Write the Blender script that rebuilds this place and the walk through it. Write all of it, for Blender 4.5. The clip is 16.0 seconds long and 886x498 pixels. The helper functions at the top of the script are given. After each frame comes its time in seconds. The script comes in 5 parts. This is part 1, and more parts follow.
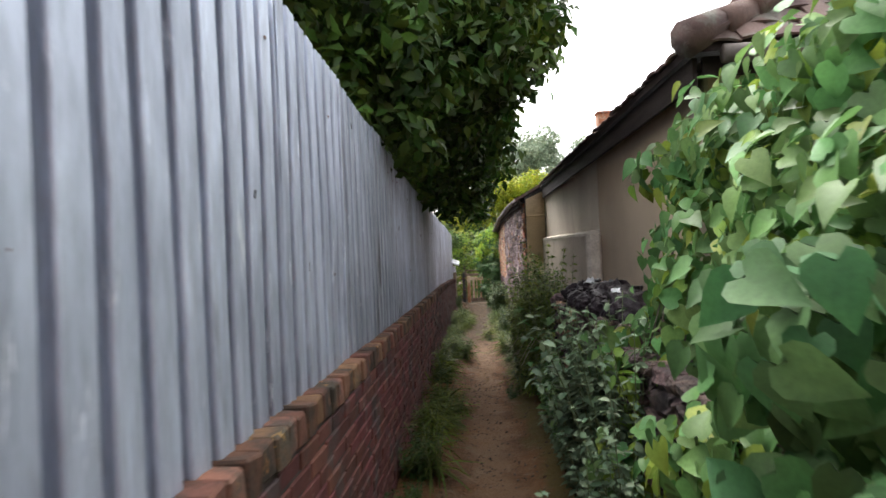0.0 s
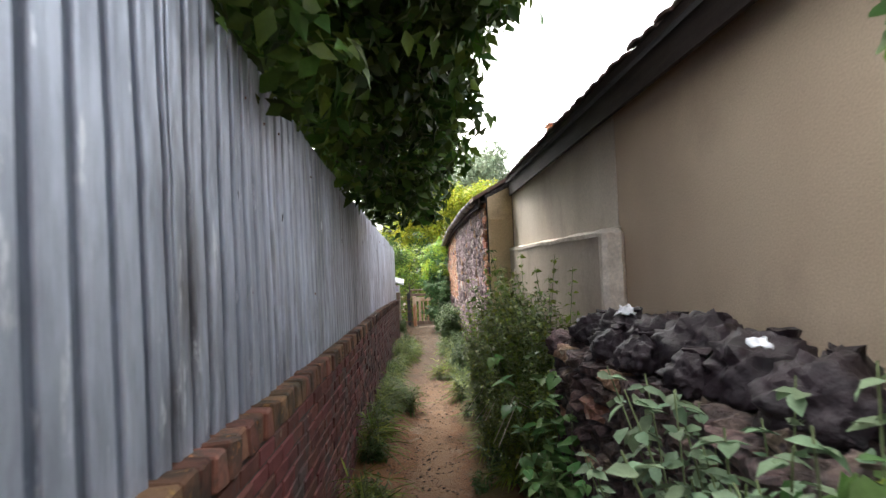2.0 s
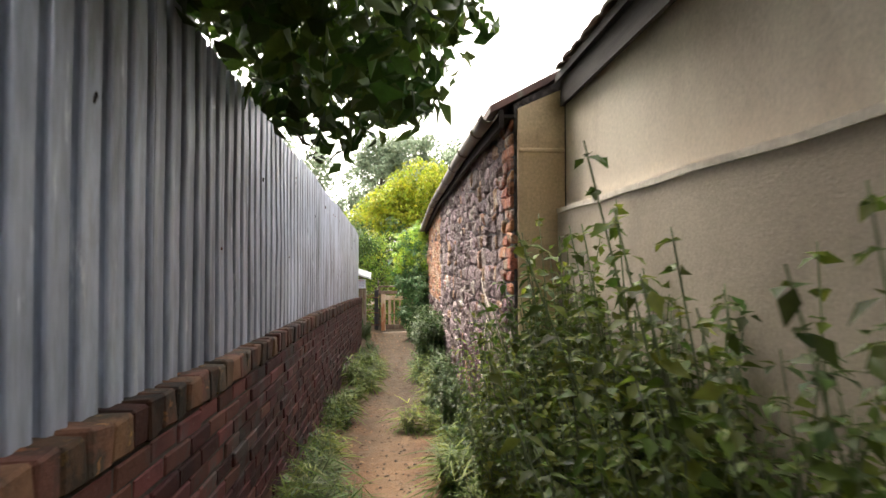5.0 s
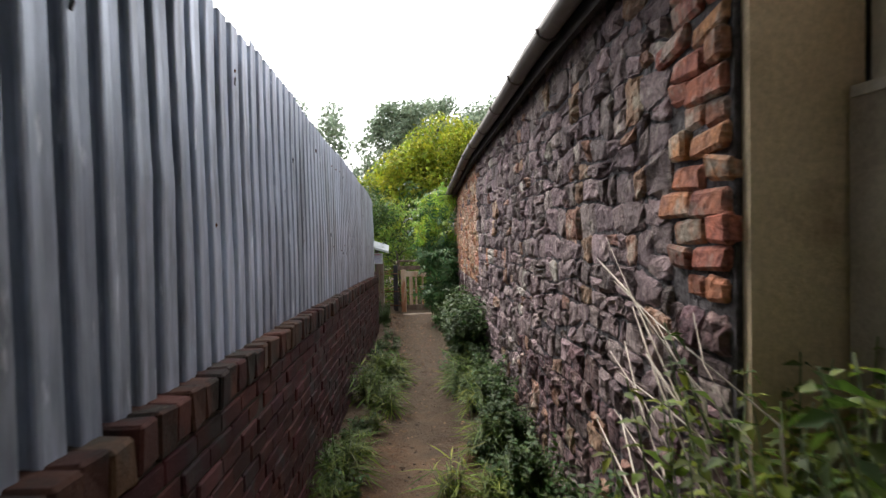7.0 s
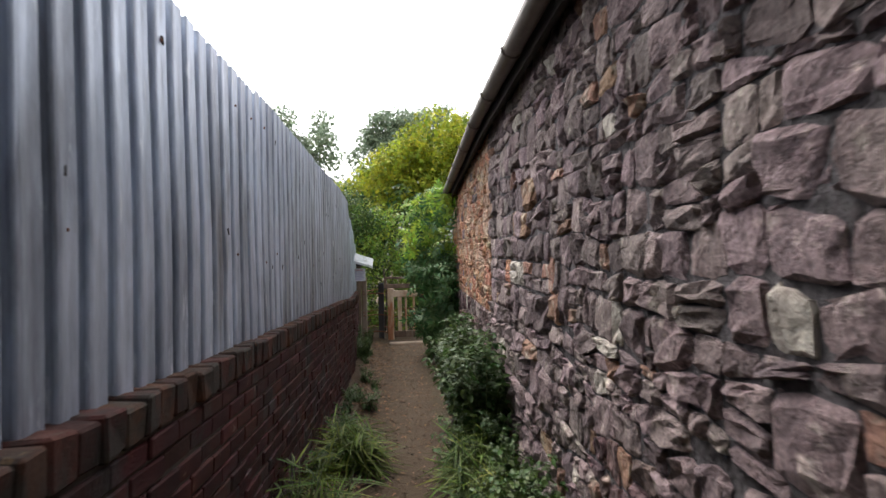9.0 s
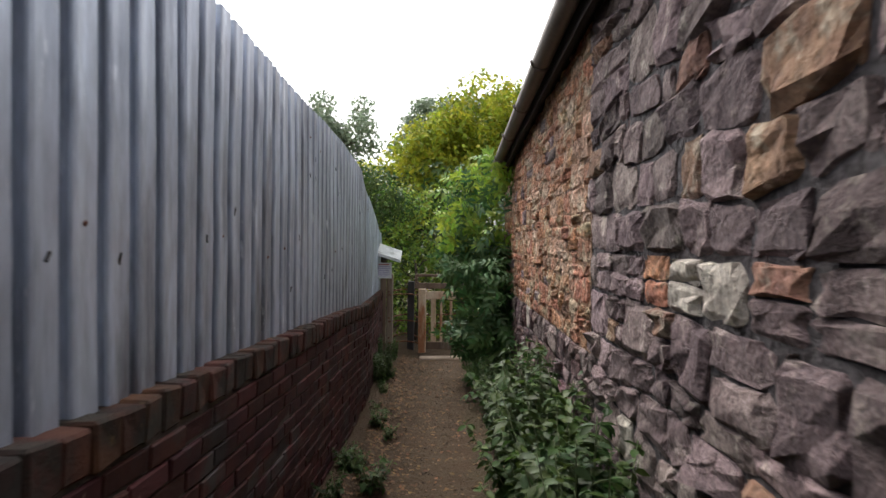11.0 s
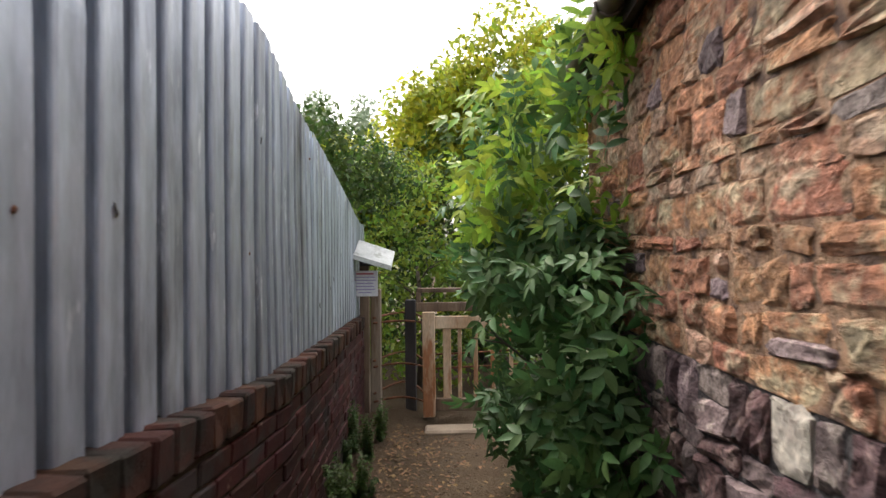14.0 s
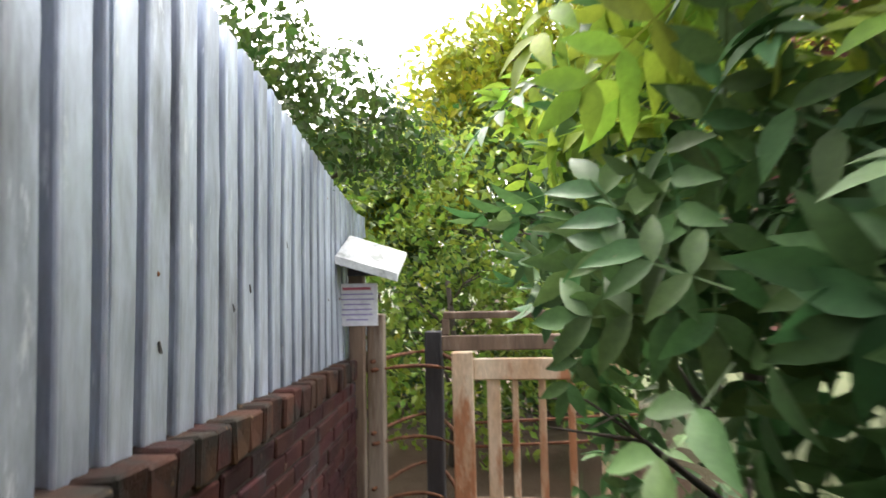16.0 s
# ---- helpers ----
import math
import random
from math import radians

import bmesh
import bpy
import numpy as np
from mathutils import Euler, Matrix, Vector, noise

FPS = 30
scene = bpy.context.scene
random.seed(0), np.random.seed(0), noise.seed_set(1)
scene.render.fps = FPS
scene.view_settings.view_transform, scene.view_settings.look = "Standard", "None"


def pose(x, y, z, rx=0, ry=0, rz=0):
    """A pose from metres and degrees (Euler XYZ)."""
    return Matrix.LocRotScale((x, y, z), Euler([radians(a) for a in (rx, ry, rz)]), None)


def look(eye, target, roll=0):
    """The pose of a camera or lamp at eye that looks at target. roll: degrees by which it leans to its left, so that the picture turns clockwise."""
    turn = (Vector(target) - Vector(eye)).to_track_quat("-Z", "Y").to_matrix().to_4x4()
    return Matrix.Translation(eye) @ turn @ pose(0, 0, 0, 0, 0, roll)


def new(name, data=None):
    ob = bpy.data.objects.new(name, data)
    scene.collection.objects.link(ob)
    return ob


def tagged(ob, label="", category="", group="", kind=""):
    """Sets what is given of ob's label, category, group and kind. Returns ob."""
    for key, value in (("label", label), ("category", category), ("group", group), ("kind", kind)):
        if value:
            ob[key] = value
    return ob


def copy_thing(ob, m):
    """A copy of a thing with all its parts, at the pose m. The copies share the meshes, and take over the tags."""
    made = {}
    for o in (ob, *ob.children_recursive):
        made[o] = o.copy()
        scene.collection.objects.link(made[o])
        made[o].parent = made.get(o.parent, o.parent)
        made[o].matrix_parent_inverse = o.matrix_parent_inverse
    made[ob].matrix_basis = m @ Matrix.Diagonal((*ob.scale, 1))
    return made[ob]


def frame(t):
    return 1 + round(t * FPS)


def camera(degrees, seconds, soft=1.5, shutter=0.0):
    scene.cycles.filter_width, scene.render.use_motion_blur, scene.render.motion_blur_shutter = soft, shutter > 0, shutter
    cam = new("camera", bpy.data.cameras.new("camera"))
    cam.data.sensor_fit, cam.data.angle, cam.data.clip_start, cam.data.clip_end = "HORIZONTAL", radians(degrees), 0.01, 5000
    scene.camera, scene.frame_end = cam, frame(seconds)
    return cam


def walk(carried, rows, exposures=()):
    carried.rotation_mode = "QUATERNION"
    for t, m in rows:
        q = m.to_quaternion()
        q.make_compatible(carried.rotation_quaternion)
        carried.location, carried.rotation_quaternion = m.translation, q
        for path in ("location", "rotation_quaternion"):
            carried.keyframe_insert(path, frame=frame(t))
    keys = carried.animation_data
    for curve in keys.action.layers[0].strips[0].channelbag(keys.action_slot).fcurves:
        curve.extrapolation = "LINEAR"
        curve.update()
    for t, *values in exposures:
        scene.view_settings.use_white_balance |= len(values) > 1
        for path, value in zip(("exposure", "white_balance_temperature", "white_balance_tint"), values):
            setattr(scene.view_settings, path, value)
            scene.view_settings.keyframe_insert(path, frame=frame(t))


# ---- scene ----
cam = camera(73.7, 16.0, soft=1.5, shutter=0.3)
SKY, SUN = 0.15, 0.3
METRES, EYE, TILT, LEAN, TURN = 19.5, 1.6, 0.0, 0.0, 2.9
ROWS = [
    (0.0, 0.0, 0.0, 0.0, -0.0, -0.11, 2.38),
    (0.5, -0.0006, 0.037, -0.001, -3.05, 0.26, -1.73),
    (1.0, 0.0024, 0.0669, 0.0001, -1.09, 1.18, 1.25),
    (1.5, 0.0012, 0.0967, -0.001, -6.7, 2.4, -1.6),
    (2.0, 0.0065, 0.1262, -0.0039, -5.22, 1.5, 2.6),
    (2.5, 0.01, 0.1564, -0.0075, -8.43, 2.48, -1.65),
    (3.0, 0.0157, 0.1868, -0.0094, -7.43, 3.27, 1.08),
    (3.5, 0.0178, 0.22, -0.0112, -5.51, 3.04, -1.58),
    (4.0, 0.021, 0.2531, -0.0129, -8.05, 1.32, 0.15),
    (4.5, 0.0223, 0.2853, -0.0124, -4.52, 3.07, 0.04),
    (5.0, 0.0217, 0.3183, -0.0136, -7.56, 1.37, 0.1),
    (7.5, 0.0253, 0.4679, -0.0136, -5.39, -1.53, 1.09),
    (8.0, 0.0267, 0.4996, -0.0158, -5.67, -0.79, -2.92),
    (8.5, 0.0325, 0.532, -0.0174, -7.5, 0.08, 0.4),
    (11.0, 0.0451, 0.6867, -0.0212, -2.36, -0.46, -0.55),
    (11.5, 0.0479, 0.7185, -0.0222, -4.51, 0.3, -1.07),
    (12.0, 0.0477, 0.7499, -0.0233, 3.14, 0.64, -1.03),
    (12.5, 0.0455, 0.7818, -0.0248, -1.39, 0.8, -2.44),
    (13.0, 0.0466, 0.8139, -0.0264, 1.64, 0.33, -0.13),
    (13.5, 0.0465, 0.8447, -0.028, -4.43, 0.85, -1.13),
    (14.0, 0.0479, 0.8738, -0.029, -1.59, 0.54, 0.63),
    (14.5, 0.0483, 0.9028, -0.0306, -6.86, 0.88, -1.56),
    (15.0, 0.0541, 0.9331, -0.0321, -5.42, 1.61, 0.84),
    (15.5, 0.0514, 0.9623, -0.0361, -2.98, 1.21, -3.01),
    (16.0, 0.0518, 0.992, -0.038, 2.75, 3.59, 1.28),
]
EXPOSURE = [(0.0, 2.2, 6500), (1.0, 2.5, 6500), (2.2, 2.85, 6600), (3.5, 2.92, 7100), (4.5, 2.92, 7200), (5.2, 2.75, 7000), (7.3, 1.75, 6400), (8.7, 1.7, 6400), (11.0, 1.45, 6500), (12.0, 1.45, 6600), (13.5, 1.75, 6700), (15.0, 2.4, 6900), (16.0, 2.72, 6700)]
walk(cam, [(t, pose(0, 0, EYE, TILT, LEAN, TURN) @ pose(METRES * x, METRES * y, METRES * z, 90 + pitch, roll, yaw)) for t, x, y, z, yaw, pitch, roll in ROWS],
     [(t, stops, kelvin, 10) for t, stops, kelvin in EXPOSURE])

# ---------- world, sun ----------
world = bpy.data.worlds.new("overcast_sky")
scene.world = world
world.use_nodes = True
wn, wl = world.node_tree.nodes, world.node_tree.links
sky = wn.new("ShaderNodeTexSky")
sky.sky_type = "NISHITA"
sky.sun_disc = False
sky.sun_elevation = radians(58)
sky.sun_rotation = radians(338)
sky.dust_density = 6.0
sky.air_density = 1.4
pale = wn.new("ShaderNodeHueSaturation")
pale.inputs["Saturation"].default_value = 0.22
wl.new(sky.outputs[0], pale.inputs["Color"])
wl.new(pale.outputs[0], wn["Background"].inputs["Color"])
wn["Background"].inputs["Strength"].default_value = SKY

sun_data = bpy.data.lights.new("sun", "SUN")
sun_data.energy = SUN
sun_data.angle = radians(25)
sun_data.color = (1.0, 0.96, 0.9)
sun = new("sun", sun_data)
sun.matrix_world = look((0, 0, 0), (0.2, -0.49, -0.848))


# ---------- material helpers ----------
def mat(name, base, second=None, scale=6.0, rough=0.85, bump=0.3, bump_scale=40.0, metal=0.0, spots=None, spot_scale=2.5,
        spot_low=0.52, spot_high=0.62, vary=0.0, hue=0.0, spec=0.5, translucent=0.0, stretch=(1, 1, 1), bump_dist=0.01, rugged=0.0, rugged_scale=14.0, grain=0.18, flecks=None, fleck_scale=8.0, fleck_low=0.62):
    """Two scales of colour noise, optional stains, per-piece variation and fine relief."""
    m = bpy.data.materials.new(name)
    m.use_nodes = True
    n, l = m.node_tree.nodes, m.node_tree.links
    b = n["Principled BSDF"]
    b.inputs["Metallic"].default_value = metal
    b.inputs["Roughness"].default_value = rough
    b.inputs["Specular IOR Level"].default_value = spec
    tc = n.new("ShaderNodeTexCoord")
    mp = n.new("ShaderNodeMapping")
    mp.inputs["Scale"].default_value = stretch
    geo = n.new("ShaderNodeNewGeometry")
    l.new(geo.outputs["Position"], mp.inputs["Vector"])
    big = n.new("ShaderNodeTexNoise")
    big.inputs["Scale"].default_value = scale
    big.inputs["Detail"].default_value = 6
    l.new(mp.outputs[0], big.inputs["Vector"])
    mix = n.new("ShaderNodeMixRGB")
    mix.inputs[1].default_value = (*base, 1)
    mix.inputs[2].default_value = (*(second or [c * 0.7 for c in base]), 1)
    ramp = n.new("ShaderNodeMapRange")
    ramp.inputs["From Min"].default_value = 0.35
    ramp.inputs["From Max"].default_value = 0.65
    l.new(big.outputs["Fac"], ramp.inputs["Value"])
    l.new(ramp.outputs[0], mix.inputs[0])
    col = mix.outputs[0]
    if spots:
        sn = n.new("ShaderNodeTexNoise")
        sn.inputs["Scale"].default_value = spot_scale
        sn.inputs["Detail"].default_value = 8
        sn.inputs["Roughness"].default_value = 0.65
        l.new(mp.outputs[0], sn.inputs["Vector"])
        sr = n.new("ShaderNodeMapRange")
        sr.inputs["From Min"].default_value = spot_low
        sr.inputs["From Max"].default_value = spot_high
        l.new(sn.outputs["Fac"], sr.inputs["Value"])
        sm = n.new("ShaderNodeMixRGB")
        sm.inputs[2].default_value = (*spots, 1)
        l.new(sr.outputs[0], sm.inputs[0])
        l.new(col, sm.inputs[1])
        col = sm.outputs[0]
    if flecks:
        kn = n.new("ShaderNodeTexNoise")
        kn.inputs["Scale"].default_value = fleck_scale
        kn.inputs["Detail"].default_value = 5
        kn.inputs["Roughness"].default_value = 0.7
        l.new(mp.outputs[0], kn.inputs["Vector"])
        kr = n.new("ShaderNodeMapRange")
        kr.inputs["From Min"].default_value = fleck_low
        kr.inputs["From Max"].default_value = fleck_low + 0.07
        l.new(kn.outputs["Fac"], kr.inputs["Value"])
        km = n.new("ShaderNodeMixRGB")
        km.inputs[2].default_value = (*flecks, 1)
        l.new(kr.outputs[0], km.inputs[0])
        l.new(col, km.inputs[1])
        col = km.outputs[0]
    if vary or hue:
        oi = n.new("ShaderNodeObjectInfo")
        add = n.new("ShaderNodeMath")
        add.operation = "ADD"
        l.new(oi.outputs["Random"], add.inputs[0])
        l.new(geo.outputs["Random Per Island"], add.inputs[1])
        fr = n.new("ShaderNodeMath")
        fr.operation = "FRACT"
        l.new(add.outputs[0], fr.inputs[0])
        hs = n.new("ShaderNodeHueSaturation")
        v = n.new("ShaderNodeMapRange")
        v.inputs["To Min"].default_value = 1 - vary
        v.inputs["To Max"].default_value = 1 + vary
        l.new(fr.outputs[0], v.inputs["Value"])
        l.new(v.outputs[0], hs.inputs["Value"])
        mul = n.new("ShaderNodeMath")
        mul.operation = "MULTIPLY"
        mul.inputs[1].default_value = 7.31
        l.new(fr.outputs[0], mul.inputs[0])
        fr2 = n.new("ShaderNodeMath")
        fr2.operation = "FRACT"
        l.new(mul.outputs[0], fr2.inputs[0])
        h = n.new("ShaderNodeMapRange")
        h.inputs["To Min"].default_value = 0.5 - hue
        h.inputs["To Max"].default_value = 0.5 + hue
        l.new(fr2.outputs[0], h.inputs["Value"])
        l.new(h.outputs[0], hs.inputs["Hue"])
        l.new(col, hs.inputs["Color"])
        col = hs.outputs[0]
    if bump:
        fn = n.new("ShaderNodeTexNoise")
        fn.inputs["Scale"].default_value = bump_scale
        fn.inputs["Detail"].default_value = 7
        fn.inputs["Roughness"].default_value = 0.65
        l.new(mp.outputs[0], fn.inputs["Vector"])
        gr = n.new("ShaderNodeMapRange")
        gr.inputs["From Min"].default_value = 0.32
        gr.inputs["From Max"].default_value = 0.68
        gr.inputs["To Min"].default_value = 1 - grain
        gr.inputs["To Max"].default_value = 1 + grain * 0.7
        l.new(fn.outputs["Fac"], gr.inputs["Value"])
        gm = n.new("ShaderNodeVectorMath")
        gm.operation = "SCALE"
        l.new(col, gm.inputs[0])
        l.new(gr.outputs[0], gm.inputs["Scale"])
        col = gm.outputs[0]
        bp = n.new("ShaderNodeBump")
        bp.inputs["Strength"].default_value = bump
        bp.inputs["Distance"].default_value = bump_dist
        l.new(fn.outputs["Fac"], bp.inputs["Height"])
        l.new(bp.outputs[0], b.inputs["Normal"])
        if rugged:
            vn = n.new("ShaderNodeTexNoise")
            vn.noise_type = "RIDGED_MULTIFRACTAL"
            vn.inputs["Scale"].default_value = rugged_scale
            vn.inputs["Detail"].default_value = 5
            l.new(mp.outputs[0], vn.inputs["Vector"])
            bq = n.new("ShaderNodeBump")
            bq.inputs["Strength"].default_value = 1.0
            bq.inputs["Distance"].default_value = rugged
            l.new(vn.outputs["Fac"], bq.inputs["Height"])
            l.new(bq.outputs[0], bp.inputs["Normal"])
        rr = n.new("ShaderNodeMapRange")
        rr.inputs["To Min"].default_value = max(0.05, rough - 0.12)
        rr.inputs["To Max"].default_value = min(1.0, rough + 0.12)
        l.new(big.outputs["Fac"], rr.inputs["Value"])
        l.new(rr.outputs[0], b.inputs["Roughness"])
    l.new(col, b.inputs["Base Color"])
    if translucent:
        tr = n.new("ShaderNodeBsdfTranslucent")
        l.new(col, tr.inputs["Color"])
        ms = n.new("ShaderNodeMixShader")
        ms.inputs[0].default_value = translucent
        l.new(b.outputs[0], ms.inputs[1])
        l.new(tr.outputs[0], ms.inputs[2])
        l.new(ms.outputs[0], n["Material Output"].inputs["Surface"])
    return m


def leaf_mat(name, base, second, vary=0.35, hue=0.03, rough=0.55, translucent=0.38):
    return mat(name, base, second, scale=2.2, rough=rough, bump=0.25, bump_scale=60, vary=vary, hue=hue, spec=0.28, translucent=translucent, bump_dist=0.004)


M_BRICK = mat("red_brick", (0.15, 0.052, 0.042), (0.095, 0.034, 0.031), 5, 0.92, 0.5, 90, spots=(0.085, 0.062, 0.058), spot_scale=3, vary=0.32, hue=0.015, spec=0.3, flecks=(0.27, 0.19, 0.15), fleck_scale=14, fleck_low=0.64)
M_COPING = mat("coping_brick", (0.19, 0.093, 0.056), (0.11, 0.055, 0.038), 6, 0.93, 0.6, 80, spots=(0.06, 0.048, 0.036), spot_scale=6, spot_low=0.46, spot_high=0.6, vary=0.42, hue=0.02, spec=0.3, flecks=(0.3, 0.15, 0.06), fleck_scale=12, fleck_low=0.6)
M_QUOIN = mat("orange_brick", (0.44, 0.165, 0.075), (0.27, 0.11, 0.075), 9, 0.9, 0.9, 45, spots=(0.36, 0.28, 0.22), spot_scale=6, spot_low=0.5, spot_high=0.62, vary=0.35, hue=0.02, bump_dist=0.02, rugged=0.02, rugged_scale=22, grain=0.5)
# Burgundy brick and dark brown coping take over past about y 8.8.
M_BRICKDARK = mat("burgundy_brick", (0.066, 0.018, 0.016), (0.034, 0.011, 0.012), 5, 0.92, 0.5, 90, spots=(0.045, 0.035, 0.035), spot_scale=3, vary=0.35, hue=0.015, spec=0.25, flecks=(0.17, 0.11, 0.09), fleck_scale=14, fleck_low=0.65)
M_COPINGDARK = mat("dark_coping_brick", (0.075, 0.03, 0.019), (0.036, 0.017, 0.015), 6, 0.93, 0.6, 80, spots=(0.03, 0.025, 0.021), spot_scale=6, spot_low=0.48, spot_high=0.6, vary=0.4, hue=0.02, spec=0.25, flecks=(0.12, 0.07, 0.04), fleck_scale=12, fleck_low=0.63)
M_MORTAR = mat("grey_mortar", (0.08, 0.06, 0.05), (0.045, 0.034, 0.03), 8, 0.95, 0.8, 60)
M_LIME = mat("lime_mortar", (0.115, 0.1, 0.104), (0.07, 0.06, 0.063), 9, 0.95, 1.0, 40, spots=(0.06, 0.048, 0.05), spot_scale=9, bump_dist=0.03, rugged=0.05, rugged_scale=18, grain=0.5)
M_TIN = mat("galvanised_sheet", (0.54, 0.595, 0.7), (0.33, 0.365, 0.44), 5.0, 0.45, 0.4, 25, metal=0.35, spots=(0.15, 0.15, 0.165), spot_scale=3.4, spot_low=0.53, spot_high=0.72, vary=0.12, stretch=(1, 1, 0.22), bump_dist=0.01, flecks=(0.72, 0.76, 0.82), fleck_scale=13, fleck_low=0.61, grain=0.22)
M_STONE = mat("purple_grey_stone", (0.3, 0.222, 0.212), (0.165, 0.112, 0.112), 6, 0.9, 1.0, 62, spots=(0.42, 0.34, 0.3), spot_scale=9, spot_low=0.57, spot_high=0.64, vary=0.4, hue=0.03, bump_dist=0.025, rugged=0.045, rugged_scale=11, grain=0.55)
M_MAROON = mat("maroon_stone", (0.165, 0.088, 0.086), (0.085, 0.047, 0.05), 12, 0.9, 1.0, 34, spots=(0.33, 0.22, 0.2), spot_scale=11, spot_low=0.55, spot_high=0.63, vary=0.38, hue=0.03, bump_dist=0.03, rugged=0.04, rugged_scale=18, grain=0.6)
M_WARM = mat("ochre_stone", (0.36, 0.205, 0.13), (0.25, 0.13, 0.09), 10, 0.9, 1.0, 34, spots=(0.42, 0.33, 0.25), spot_scale=9, vary=0.3, hue=0.015, bump_dist=0.03, rugged=0.035, rugged_scale=18, grain=0.5)
M_PALE = mat("pale_stone", (0.58, 0.52, 0.44), (0.42, 0.36, 0.31), 10, 0.9, 0.9, 34, vary=0.15, bump_dist=0.03, rugged=0.03, grain=0.4)
M_SAND = mat("red_sandstone", (0.55, 0.265, 0.145), (0.38, 0.16, 0.09), 8, 0.92, 1.0, 26, spots=(0.55, 0.42, 0.27), spot_scale=5, spot_low=0.5, spot_high=0.6, vary=0.26, hue=0.012, bump_dist=0.05, rugged=0.05, rugged_scale=16, stretch=(1, 0.85, 1.2), grain=0.65)
M_BUFF = mat("buff_sandstone", (0.57, 0.36, 0.25), (0.44, 0.245, 0.155), 8, 0.92, 1.0, 26, spots=(0.55, 0.42, 0.3), spot_scale=5, spot_low=0.5, spot_high=0.6, vary=0.26, hue=0.006, bump_dist=0.05, rugged=0.05, rugged_scale=16, stretch=(1, 0.85, 1.2), grain=0.65)
M_RUBBLE = mat("dark_rubble", (0.125, 0.08, 0.07), (0.03, 0.02, 0.022), 9, 0.85, 1.0, 34, spots=(0.2, 0.14, 0.105), spot_scale=6, spot_low=0.58, spot_high=0.67, vary=0.5, hue=0.02, bump_dist=0.03, rugged=0.05, grain=0.6)
M_RENDER = mat("buff_render", (0.58, 0.455, 0.325), (0.5, 0.385, 0.275), 1.2, 0.92, 0.4, 120, spots=(0.41, 0.31, 0.225), spot_scale=0.9, spot_low=0.54, spot_high=0.75, bump_dist=0.005, rugged=0.004, rugged_scale=6)
M_RENDERPALE = mat("pale_weathered_render", (0.64, 0.57, 0.47), (0.54, 0.47, 0.38), 1.5, 0.92, 0.4, 100, spots=(0.44, 0.37, 0.3), spot_scale=1.3, spot_low=0.52, spot_high=0.72, stretch=(1, 1, 0.5), bump_dist=0.005)
M_SANDMORTAR = mat("sandy_mortar", (0.5, 0.31, 0.19), (0.33, 0.18, 0.11), 9, 0.95, 1.0, 36, spots=(0.13, 0.08, 0.06), spot_scale=9, bump_dist=0.04, rugged=0.06, rugged_scale=16, grain=0.6)
M_PLINTH = mat("stained_render", (0.53, 0.45, 0.36), (0.44, 0.37, 0.295), 1.8, 0.92, 0.5, 80, spots=(0.33, 0.27, 0.22), spot_scale=1.6, spot_low=0.5, spot_high=0.7, bump_dist=0.006)
M_CREAM = mat("cream_paint", (0.72, 0.57, 0.37), (0.62, 0.47, 0.3), 2.5, 0.85, 0.4, 50, spots=(0.45, 0.33, 0.21), spot_scale=3, spot_low=0.55, spot_high=0.72)
M_EDGE = mat("pale_mortar_edge", (0.78, 0.71, 0.61), (0.6, 0.53, 0.45), 9, 0.9, 0.6, 50)
M_TILE = mat("clay_tile", (0.15, 0.09, 0.075), (0.09, 0.06, 0.055), 4, 0.88, 0.6, 50, spots=(0.17, 0.155, 0.125), spot_scale=5, vary=0.4, hue=0.015)
M_EAVE = mat("dark_eaves_wood", (0.03, 0.021, 0.018), (0.018, 0.013, 0.012), 5, 0.85, 0.5, 40, stretch=(4, 0.4, 4), spec=0.25)
M_GUTTER = mat("brown_gutter", (0.075, 0.055, 0.045), (0.12, 0.095, 0.08), 4, 0.55, 0.3, 40)
M_DIRT = mat("sandy_dirt", (0.2, 0.092, 0.034), (0.115, 0.056, 0.026), 1.5, 0.95, 1.0, 60, spots=(0.19, 0.13, 0.082), spot_scale=4, spot_low=0.56, spot_high=0.68, bump_dist=0.02, rugged=0.015, rugged_scale=20, grain=0.5, spec=0.3)


